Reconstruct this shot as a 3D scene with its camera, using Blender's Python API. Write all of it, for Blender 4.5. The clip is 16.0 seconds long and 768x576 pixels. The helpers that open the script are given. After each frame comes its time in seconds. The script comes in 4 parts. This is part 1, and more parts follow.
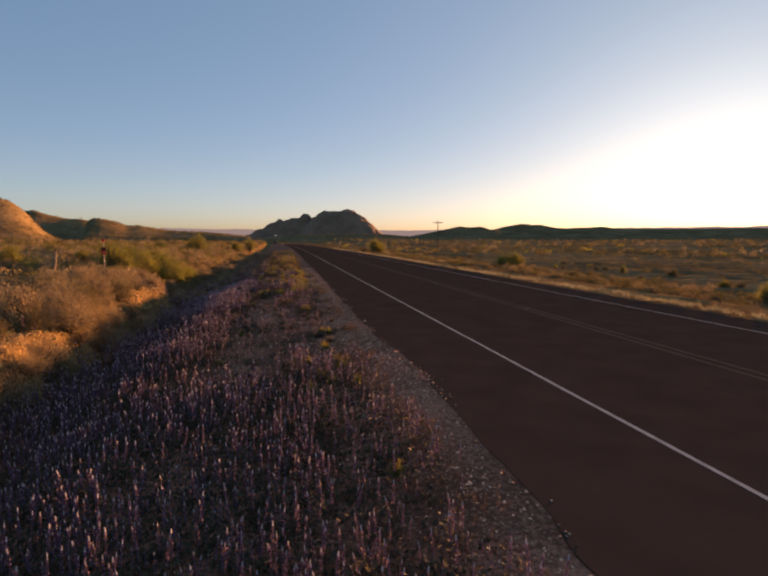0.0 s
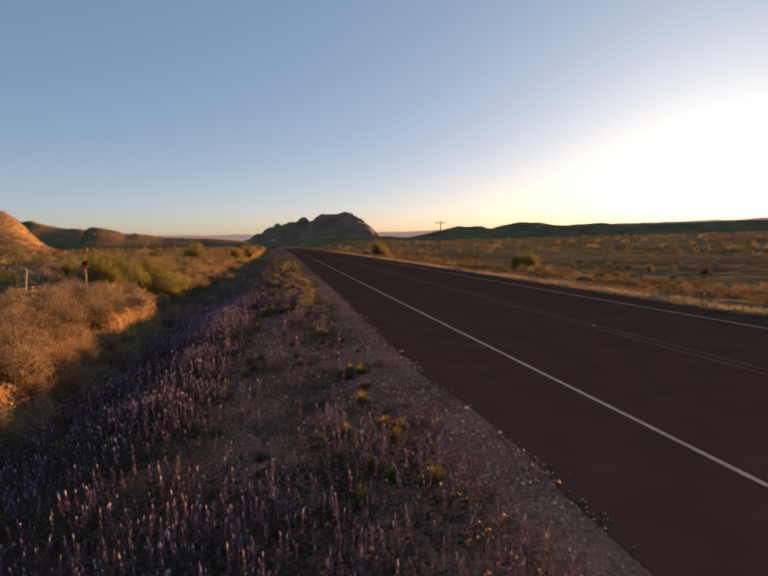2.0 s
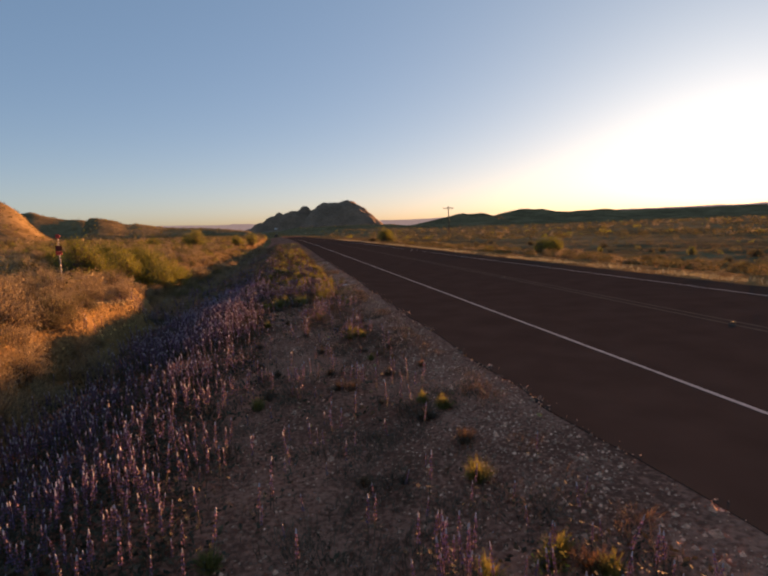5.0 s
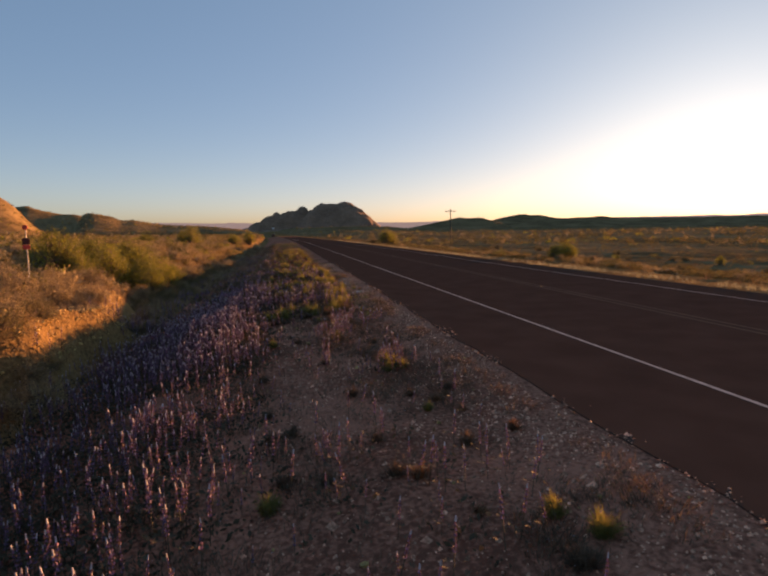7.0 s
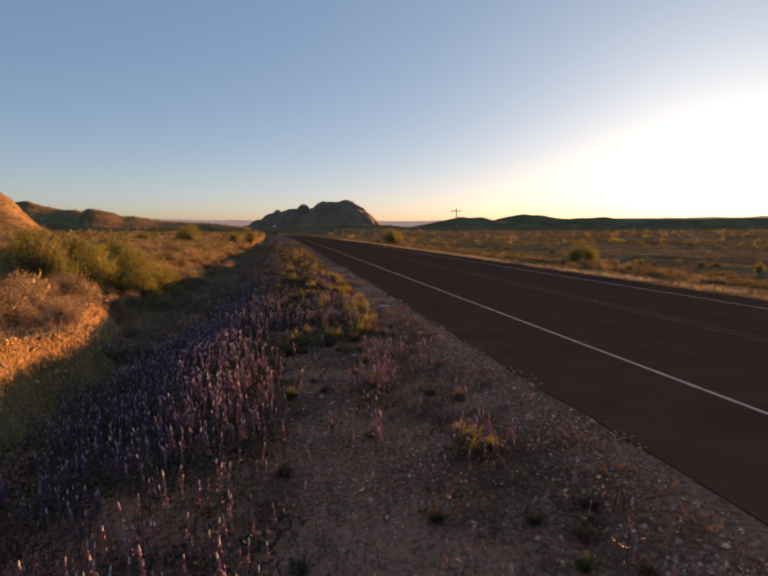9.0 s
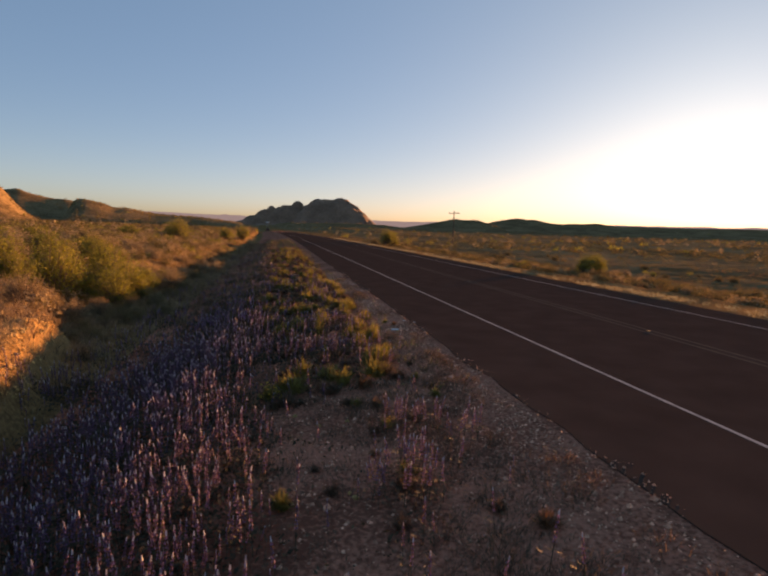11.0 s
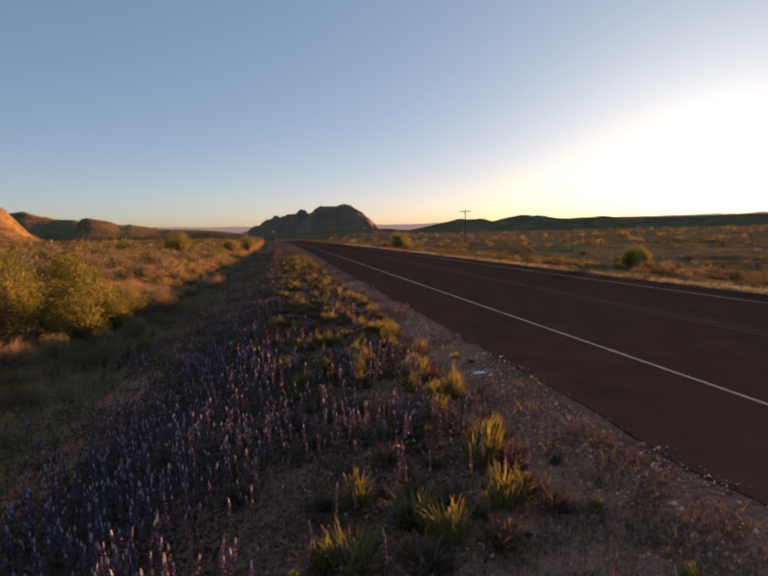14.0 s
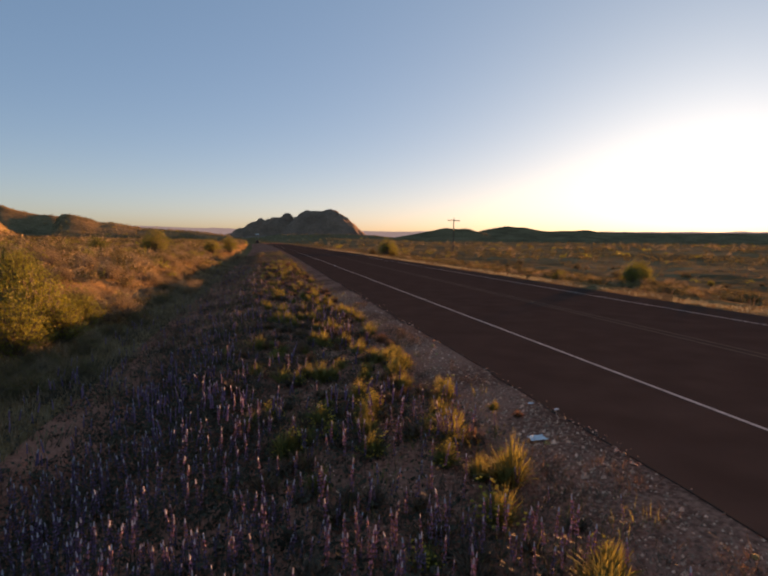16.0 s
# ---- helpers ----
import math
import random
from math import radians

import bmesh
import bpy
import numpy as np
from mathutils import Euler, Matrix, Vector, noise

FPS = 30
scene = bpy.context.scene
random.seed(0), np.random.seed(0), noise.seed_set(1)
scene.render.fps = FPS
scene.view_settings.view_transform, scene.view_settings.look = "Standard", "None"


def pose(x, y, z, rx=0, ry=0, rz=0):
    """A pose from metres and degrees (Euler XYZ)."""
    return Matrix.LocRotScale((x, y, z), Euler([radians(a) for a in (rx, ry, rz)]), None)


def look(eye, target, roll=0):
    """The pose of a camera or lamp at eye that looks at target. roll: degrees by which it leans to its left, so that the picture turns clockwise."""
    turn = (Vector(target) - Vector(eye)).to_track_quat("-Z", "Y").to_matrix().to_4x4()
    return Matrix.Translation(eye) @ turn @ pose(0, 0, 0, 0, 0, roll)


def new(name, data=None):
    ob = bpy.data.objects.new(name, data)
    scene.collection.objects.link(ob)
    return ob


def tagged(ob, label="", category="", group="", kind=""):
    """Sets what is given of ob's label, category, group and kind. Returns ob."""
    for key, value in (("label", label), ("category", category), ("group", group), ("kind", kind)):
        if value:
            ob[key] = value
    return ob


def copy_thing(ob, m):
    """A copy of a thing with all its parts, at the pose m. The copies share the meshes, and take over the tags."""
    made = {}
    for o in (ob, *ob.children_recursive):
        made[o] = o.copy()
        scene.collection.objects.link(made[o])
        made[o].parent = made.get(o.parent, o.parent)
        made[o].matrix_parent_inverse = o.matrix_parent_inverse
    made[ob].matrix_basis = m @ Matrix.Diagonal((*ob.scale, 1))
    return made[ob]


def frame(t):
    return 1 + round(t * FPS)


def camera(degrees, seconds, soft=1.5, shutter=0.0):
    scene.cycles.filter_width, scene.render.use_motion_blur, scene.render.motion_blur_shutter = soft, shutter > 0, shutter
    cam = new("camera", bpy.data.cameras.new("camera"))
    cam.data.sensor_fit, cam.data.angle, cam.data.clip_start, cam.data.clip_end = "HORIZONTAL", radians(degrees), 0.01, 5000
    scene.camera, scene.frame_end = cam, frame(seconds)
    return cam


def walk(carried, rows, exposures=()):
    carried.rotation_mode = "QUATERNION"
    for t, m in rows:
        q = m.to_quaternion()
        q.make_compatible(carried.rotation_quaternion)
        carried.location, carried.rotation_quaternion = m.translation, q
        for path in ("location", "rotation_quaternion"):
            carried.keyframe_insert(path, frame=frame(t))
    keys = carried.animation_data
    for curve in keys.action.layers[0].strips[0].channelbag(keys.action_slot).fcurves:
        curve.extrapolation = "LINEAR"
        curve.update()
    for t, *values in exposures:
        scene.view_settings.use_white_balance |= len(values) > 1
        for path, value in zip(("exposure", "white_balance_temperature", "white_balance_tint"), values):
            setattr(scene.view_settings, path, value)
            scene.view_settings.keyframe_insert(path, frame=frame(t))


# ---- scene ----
cam = camera(72.0, 16.0, soft=2.3)
PATH = [
    (0, (-3.97, -1.072, 2.183), (-3.609, 0.886, 2.003), 0.0),
    (0.5, (-4.036, -0.207, 2.253), (-3.679, 1.752, 2.065), -0.3),
    (1, (-4.11, 0.649, 2.296), (-3.751, 2.608, 2.118), -0.3),
    (1.5, (-4.19, 1.467, 2.318), (-3.833, 3.428, 2.152), -1.7),
    (2, (-4.269, 2.127, 2.326), (-3.906, 4.086, 2.152), -1.5),
    (2.5, (-4.33, 2.788, 2.32), (-3.959, 4.744, 2.132), -0.6),
    (3, (-4.402, 3.423, 2.276), (-4.033, 5.376, 2.061), -0.7),
    (3.5, (-4.481, 4.076, 2.235), (-4.113, 6.033, 2.049), -1.1),
    (4, (-4.559, 4.681, 2.175), (-4.209, 6.639, 1.959), -2.0),
    (4.2, (-4.588, 4.937, 2.13), (-4.238, 6.894, 1.916), -1.7),
    (6.3, (-4.807, 7.8, 1.862), (-4.449, 9.754, 1.638), -2.8),
    (6.5, (-4.854, 8.089, 1.867), (-4.493, 10.045, 1.658), -2.3),
    (7, (-4.958, 8.785, 1.879), (-4.589, 10.739, 1.67), -0.7),
    (7.5, (-5.058, 9.577, 1.885), (-4.699, 11.535, 1.689), -2.1),
    (8, (-5.145, 10.252, 1.907), (-4.785, 12.209, 1.706), -2.0),
    (8.5, (-5.201, 10.89, 1.965), (-4.83, 12.843, 1.744), -0.8),
    (9, (-5.252, 11.544, 2.032), (-4.884, 13.498, 1.818), -0.1),
    (9.2, (-5.293, 11.808, 2.041), (-4.926, 13.763, 1.831), -0.6),
    (11.3, (-5.225, 14.607, 2.223), (-4.823, 16.555, 2.009), 2.7),
    (11.5, (-5.211, 14.92, 2.199), (-4.809, 16.868, 1.986), 3.2),
    (12, (-5.241, 15.707, 2.203), (-4.859, 17.658, 1.99), 0.6),
    (12.5, (-5.292, 16.524, 2.171), (-4.923, 18.483, 1.999), -2.1),
    (13, (-5.333, 17.209, 2.141), (-4.969, 19.166, 1.955), -1.2),
    (13.5, (-5.343, 17.896, 2.091), (-4.967, 19.851, 1.893), -0.2),
    (14, (-5.344, 18.626, 2.022), (-4.975, 20.581, 1.821), -1.3),
    (14.5, (-5.345, 19.305, 1.977), (-4.981, 21.264, 1.808), -2.1),
    (15, (-5.347, 19.871, 1.975), (-4.963, 21.826, 1.802), -0.6),
    (15.5, (-5.348, 20.375, 2.002), (-4.914, 22.317, 1.802), 0.6),
    (16, (-5.347, 20.924, 2.011), (-4.915, 22.869, 1.835), 0.7),
]
walk(cam, [(t, look(e, g, r)) for t, e, g, r in PATH], [(0, 1.03, 8450, 26), (16, 1.03, 8450, 26)])

# ---------------------------------------------------------------- light
SUN_AZ = radians(45.0)      # clockwise from the road's direction (+y)
SUN_EL = radians(1.95)
world = bpy.data.worlds.new("sky")
scene.world = world
world.use_nodes = True
wn, wl = world.node_tree.nodes, world.node_tree.links
wn.clear()
sky = wn.new("ShaderNodeTexSky")
sky.sky_type = "NISHITA"
sky.sun_disc = False
sky.sun_elevation, sky.sun_rotation = SUN_EL, SUN_AZ
sky.altitude, sky.air_density, sky.dust_density, sky.ozone_density = 900, 0.4, 1.5, 1.0
wbg = wn.new("ShaderNodeBackground")
wbg.inputs["Strength"].default_value = 0.15
wout = wn.new("ShaderNodeOutputWorld")
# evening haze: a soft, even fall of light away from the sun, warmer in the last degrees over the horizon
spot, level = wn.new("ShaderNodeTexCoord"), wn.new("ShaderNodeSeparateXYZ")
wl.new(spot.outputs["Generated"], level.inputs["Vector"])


def sky_math(kind, *values):
    """A Math node of the sky; a value is a number or the output of another node."""
    node = wn.new("ShaderNodeMath")
    node.operation = kind
    for k, v in enumerate(values):
        if isinstance(v, (int, float)):
            node.inputs[k].default_value = v
        else:
            wl.new(v, node.inputs[k])
    return node.outputs[0]


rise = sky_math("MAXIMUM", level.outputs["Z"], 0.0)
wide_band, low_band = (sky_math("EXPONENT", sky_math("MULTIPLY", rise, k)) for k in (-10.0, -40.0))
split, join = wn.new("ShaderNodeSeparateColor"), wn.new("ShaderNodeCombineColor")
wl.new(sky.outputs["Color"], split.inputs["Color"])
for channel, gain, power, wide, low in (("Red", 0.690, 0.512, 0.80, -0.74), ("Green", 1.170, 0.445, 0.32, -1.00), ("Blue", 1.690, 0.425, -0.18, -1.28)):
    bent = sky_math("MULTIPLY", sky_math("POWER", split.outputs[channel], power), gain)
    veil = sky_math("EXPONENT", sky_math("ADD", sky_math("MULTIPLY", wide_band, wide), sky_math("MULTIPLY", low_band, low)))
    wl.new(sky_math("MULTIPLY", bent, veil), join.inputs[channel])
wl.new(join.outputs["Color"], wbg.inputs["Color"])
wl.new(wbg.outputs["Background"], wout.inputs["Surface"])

sun = new("sun", bpy.data.lights.new("sun", "SUN"))
sun.data.energy, sun.data.angle, sun.data.color = 8.6, radians(0.53), (1.0, 0.50, 0.21)
to_sun = Vector((math.sin(SUN_AZ) * math.cos(SUN_EL), math.cos(SUN_AZ) * math.cos(SUN_EL), math.sin(SUN_EL)))
sun.rotation_euler = (-to_sun).to_track_quat("-Z", "Y").to_euler()
sun.location = to_sun * 60

# ---------------------------------------------------------------- helpers
rng = np.random.default_rng(7)


def vnoise(x, y, scale, seed=0):
    """Smooth value noise, -1 to 1, on arrays."""
    x, y = np.asarray(x, float) / scale, np.asarray(y, float) / scale
    xi, yi = np.floor(x), np.floor(y)
    fx, fy = x - xi, y - yi
    fx, fy = fx * fx * (3 - 2 * fx), fy * fy * (3 - 2 * fy)

    def grid(a, b):
        h = np.sin(a * 127.1 + b * 311.7 + seed * 74.7) * 43758.5453
        return (h - np.floor(h)) * 2 - 1
    top = grid(xi, yi) * (1 - fx) + grid(xi + 1, yi) * fx
    low = grid(xi, yi + 1) * (1 - fx) + grid(xi + 1, yi + 1) * fx
    return top * (1 - fy) + low * fy


def smooth(a, b, x):
    t = np.clip((np.asarray(x, float) - a) / (b - a), 0, 1)
    return t * t * (3 - 2 * t)


def tri_mesh(name, verts, tris, mats, index=None, soft=False):
    """A mesh from arrays of corners and triangles."""
    me = bpy.data.meshes.new(name)
    verts, tris = np.asarray(verts, np.float32), np.asarray(tris, np.int32)
    me.vertices.add(len(verts))
    me.vertices.foreach_set("co", verts.ravel())
    me.loops.add(tris.size)
    me.loops.foreach_set("vertex_index", tris.ravel())
    me.polygons.add(len(tris))
    me.polygons.foreach_set("loop_start", np.arange(0, tris.size, 3, dtype=np.int32))
    for m in (mats if isinstance(mats, (list, tuple)) else [mats]):
        me.materials.append(m)
    if index is not None:
        me.polygons.foreach_set("material_index", np.asarray(index, np.int32))
    me.polygons.foreach_set("use_smooth", np.full(len(tris), soft, bool))
    me.update(calc_edges=True)
    return me


class Shape:
    """Corners, triangles and material numbers, gathered piece by piece."""

    def __init__(self):
        self.v, self.t, self.m, self.n = [], [], [], 0

    def add(self, verts, tris, mat=0):
        verts, tris = np.asarray(verts, float).reshape(-1, 3), np.asarray(tris, int).reshape(-1, 3)
        self.v.append(verts)
        self.t.append(tris + self.n)
        self.m.append(np.full(len(tris), mat))
        self.n += len(verts)
        return self

    def arrays(self):
        return np.concatenate(self.v), np.concatenate(self.t), np.concatenate(self.m)

    def mesh(self, name, mats, soft=False):
        v, t, m = self.arrays()
        return tri_mesh(name, v, t, mats, m, soft)


def scatter(shape, places, turns, sizes, lean=0.0):
    """Many copies of a shape's arrays joined into one, each at its place, turned about z, sized and leaning a little."""
    v, t, m = shape
    n = len(places)
    if np.ndim(sizes) == 1:
        sizes = np.stack([sizes] * 3, 1)
    p = v[None] * sizes[:, None, :]
    if lean:
        kx, ky = rng.normal(0, lean, n), rng.normal(0, lean, n)
        p[..., 0] += kx[:, None] * p[..., 2]
        p[..., 1] += ky[:, None] * p[..., 2]
    c, s = np.cos(turns)[:, None], np.sin(turns)[:, None]
    q = np.stack([p[..., 0] * c - p[..., 1] * s, p[..., 0] * s + p[..., 1] * c, p[..., 2]], -1) + np.asarray(places)[:, None, :]
    tris = t[None] + (np.arange(n) * len(v))[:, None, None]
    return q.reshape(-1, 3), tris.reshape(-1, 3), np.tile(m, n)


def tube(a, b, r0, r1, sides=5, caps=False):
    """A tapered stick from a to b."""
    a, b = np.asarray(a, float), np.asarray(b, float)
    d = (b - a) / (np.linalg.norm(b - a) + 1e-9)
    u = np.cross(d, (0.3, 0.9, 0.1) if abs(d[2]) > 0.8 else (0, 0, 1))
    u /= np.linalg.norm(u)
    w = np.cross(d, u)
    ang = np.arange(sides) * 2 * math.pi / sides
    ring = np.cos(ang)[:, None] * u + np.sin(ang)[:, None] * w
    v = np.concatenate([a + ring * r0, b + ring * r1, [a], [b]])
    t = []
    for i in range(sides):
        j = (i + 1) % sides
        t += [(i, j, sides + j), (i, sides + j, sides + i)]
        if caps:
            t += [(j, i, 2 * sides), (sides + i, sides + j, 2 * sides + 1)]
    if not caps:
        v = v[:-2]
    return v, t


def part(name, shape, material, parent, label="", soft=False):
    """One mesh object under a thing or a part."""
    ob = new(name, shape.mesh(name, material, soft) if isinstance(shape, Shape) else shape)
    ob.parent = parent
    return tagged(ob, label)


# ---------------------------------------------------------------- materials
def material(name, dark, light, scale=3.0, fine=40.0, rough=0.9, bump=0.4, depth=0.02, through_light=0.0, vary=0.0, island=False, metal=0.0, gloss=0.25, span=(0.7, 1.3)):
    """Two colours mixed by noise at two scales, with relief; through_light lets light pass thin leaves."""
    m = bpy.data.materials.new(name)
    m.use_nodes = True
    n, l = m.node_tree.nodes, m.node_tree.links
    bsdf = n["Principled BSDF"]
    co = n.new("ShaderNodeTexCoord")
    big, small = n.new("ShaderNodeTexNoise"), n.new("ShaderNodeTexNoise")
    big.inputs["Scale"].default_value, small.inputs["Scale"].default_value = scale, fine
    big.inputs["Detail"].default_value, small.inputs["Detail"].default_value = 5, 4
    l.new(co.outputs["Object"], big.inputs["Vector"])
    l.new(co.outputs["Object"], small.inputs["Vector"])
    add = n.new("ShaderNodeMath")
    add.operation = "ADD"
    l.new(big.outputs["Fac"], add.inputs[0])
    l.new(small.outputs["Fac"], add.inputs[1])
    ramp = n.new("ShaderNodeMapRange")
    ramp.inputs["From Min"].default_value, ramp.inputs["From Max"].default_value = span
    l.new(add.outputs[0], ramp.inputs["Value"])
    mix = n.new("ShaderNodeMix")
    mix.data_type = "RGBA"
    mix.inputs["A"].default_value, mix.inputs["B"].default_value = (*dark, 1), (*light, 1)
    l.new(ramp.outputs[0], mix.inputs["Factor"])
    colour = mix.outputs["Result"]
    if vary:
        if island:
            geo = n.new("ShaderNodeNewGeometry")
            rnd = geo.outputs["Random Per Island"]
        else:
            info = n.new("ShaderNodeObjectInfo")
            rnd = info.outputs["Random"]
        hsv = n.new("ShaderNodeHueSaturation")
        mr = n.new("ShaderNodeMapRange")
        mr.inputs["To Min"].default_value, mr.inputs["To Max"].default_value = 1 - vary, 1 + vary
        l.new(rnd, mr.inputs["Value"])
        l.new(mr.outputs[0], hsv.inputs["Value"])
        l.new(colour, hsv.inputs["Color"])
        colour = hsv.outputs["Color"]
    l.new(colour, bsdf.inputs["Base Color"])
    bsdf.inputs["Roughness"].default_value = rough
    bsdf.inputs["Metallic"].default_value = metal
    bsdf.inputs["Specular IOR Level"].default_value = gloss
    if bump:
        b = n.new("ShaderNodeBump")
        b.inputs["Strength"].default_value, b.inputs["Distance"].default_value = bump, depth
        l.new(small.outputs["Fac"], b.inputs["Height"])
        l.new(b.outputs["Normal"], bsdf.inputs["Normal"])
    if through_light:
        tr = n.new("ShaderNodeBsdfTranslucent")
        l.new(colour, tr.inputs["Color"])
        ms = n.new("ShaderNodeMixShader")
        ms.inputs["Fac"].default_value = through_light
        l.new(bsdf.outputs["BSDF"], ms.inputs[1])
        l.new(tr.outputs["BSDF"], ms.inputs[2])
        l.new(ms.outputs["Shader"], n["Material Output"].inputs["Surface"])
    return m


M_ASPHALT = material("asphalt", (0.05, 0.034, 0.0275), (0.075, 0.051, 0.041), 1.2, 220, 1.0, 0.3, 0.004, gloss=0.0)
M_PAINT = material("road_paint_white", (0.33, 0.28, 0.24), (0.62, 0.53, 0.47), 5, 60, 1.0, 0.0, 0.003, gloss=0.0)
M_PAINT_Y = material("road_paint_yellow", (0.080, 0.062, 0.050), (0.135, 0.100, 0.070), 8, 90, 1.0, 0.0, 0.003, gloss=0.0)
M_GROUND = material("desert_soil", (0.186, 0.073, 0.048), (0.476, 0.193, 0.125), 0.45, 22, 1.0, 0.9, 0.05, gloss=0.0, span=(0.84, 1.16))
M_DESERT = material("golden_desert_soil", (0.116, 0.072, 0.033), (0.268, 0.17, 0.077), 0.25, 14, 1.0, 0.8, 0.06, gloss=0.0, span=(0.8, 1.2))
M_HILL = material("scrubby_hill_soil", (0.118, 0.084, 0.044), (0.25, 0.178, 0.092), 0.03, 0.35, 1.0, 0.8, 1.0, gloss=0.0, span=(0.8, 1.2))
M_MESA = material("mesa_rock", (0.15, 0.088, 0.056), (0.31, 0.186, 0.12), 0.02, 0.18, 0.95, 0.9, 6.0)
M_GRAVEL = material("gravel_stone", (0.221, 0.103, 0.067), (0.832, 0.439, 0.286), 12, 60, 0.95, 0.0, 0.004, vary=0.62, island=True)
M_ROCK = material("bank_rock", (0.3, 0.205, 0.08), (0.58, 0.41, 0.165), 3, 30, 0.95, 0.7, 0.03, vary=0.25)
M_RUBBLE = material("bank_rubble", (0.33, 0.225, 0.085), (0.64, 0.45, 0.18), 3, 30, 0.95, 0.0, 0.03, vary=0.3, island=True)
M_PETAL = material("lupine_petal", (0.108, 0.063, 0.122), (0.22, 0.138, 0.238), 20, 90, 0.7, 0, 0.01, 0.15, 0.3, True)
M_TIP = material("lupine_tip", (0.29, 0.265, 0.29), (0.48, 0.445, 0.48), 20, 90, 0.7, 0, 0.01, 0.12, 0.25, True)
M_HERB = material("herb_leaf", (0.05, 0.041, 0.028), (0.105, 0.081, 0.047), 6, 60, 0.8, 0, 0.01, 0.10, 0.3, True)
M_MAT = material("dry_herb_mat", (0.082, 0.054, 0.037), (0.19, 0.126, 0.082), 6, 50, 0.9, 0, 0.01, 0.2, 0.35, True)
M_STRAW = material("dry_grass", (0.198, 0.137, 0.08), (0.36, 0.262, 0.153), 4, 50, 0.85, 0, 0.01, 0.3, 0.3, True)
M_PALESTRAW = material("pale_straw", (0.19, 0.18, 0.118), (0.355, 0.335, 0.225), 4, 50, 0.85, 0, 0.01, 0.3, 0.3, True)
M_GREENGRASS = material("yellow_green_grass", (0.112, 0.106, 0.031), (0.26, 0.228, 0.066), 4, 50, 0.85, 0, 0.01, 0.40, 0.25, True)
M_RUST = material("rusty_dried_herb", (0.13, 0.062, 0.034), (0.27, 0.145, 0.075), 5, 50, 0.9, 0, 0.01, 0.25, 0.3, True)
M_YELLOW = material("yellow_bloom", (0.42, 0.29, 0.03), (0.62, 0.47, 0.07), 4, 50, 0.8, 0, 0.01, 0.3, 0.2, True)
M_TWIG = material("grey_twig", (0.09, 0.065, 0.045), (0.20, 0.15, 0.11), 8, 60, 0.9, 0.3, 0.004)
M_LEAF_GREEN = material("creosote_leaf", (0.122, 0.126, 0.022), (0.275, 0.268, 0.046), 2, 20, 0.7, 0, 0.01, 0.40, 0.3, True)
M_LEAF_TAN = material("dry_scrub_leaf", (0.225, 0.165, 0.088), (0.4, 0.305, 0.165), 2, 20, 0.85, 0, 0.01, 0.22, 0.3, True)
M_LEAF_OLIVE = material("olive_scrub_leaf", (0.095, 0.080, 0.028), (0.213, 0.165, 0.067), 2, 20, 0.8, 0, 0.01, 0.2, 0.3, True)
# air haze over the far ranges, put into pale colour and faint emission
M_HAZE_GLOW = material("haze_glow_range", (0.22, 0.17, 0.17), (0.27, 0.21, 0.20), 0.004, 0.02, 1.0, 0.0, gloss=0.0)
M_HAZE_GLOW.node_tree.nodes["Principled BSDF"].inputs["Emission Color"].default_value = (0.62, 0.47, 0.43, 1)
M_HAZE_GLOW.node_tree.nodes["Principled BSDF"].inputs["Emission Strength"].default_value = 0.20
M_WOOD = material("weathered_pole_wood", (0.07, 0.05, 0.035), (0.14, 0.10, 0.07), 4, 50, 0.9, 0.4, 0.01)


# ---------------------------------------------------------------- the lie of the land
def bend(y):
    """The road's sideways drift: straight, then easing left far off."""
    y = np.asarray(y, float)
    k = np.clip(y, 60, 280) - 60
    return -8e-5 * k * k - 0.035 * np.clip(y - 280, 0, None)


def shoulder(y):
    """How far the asphalt reaches past the edge line, which wanders."""
    return 1.82 + 0.18 * smooth(7.5, 13, y) + 0.15 * smooth(6.5, 2.5, y)


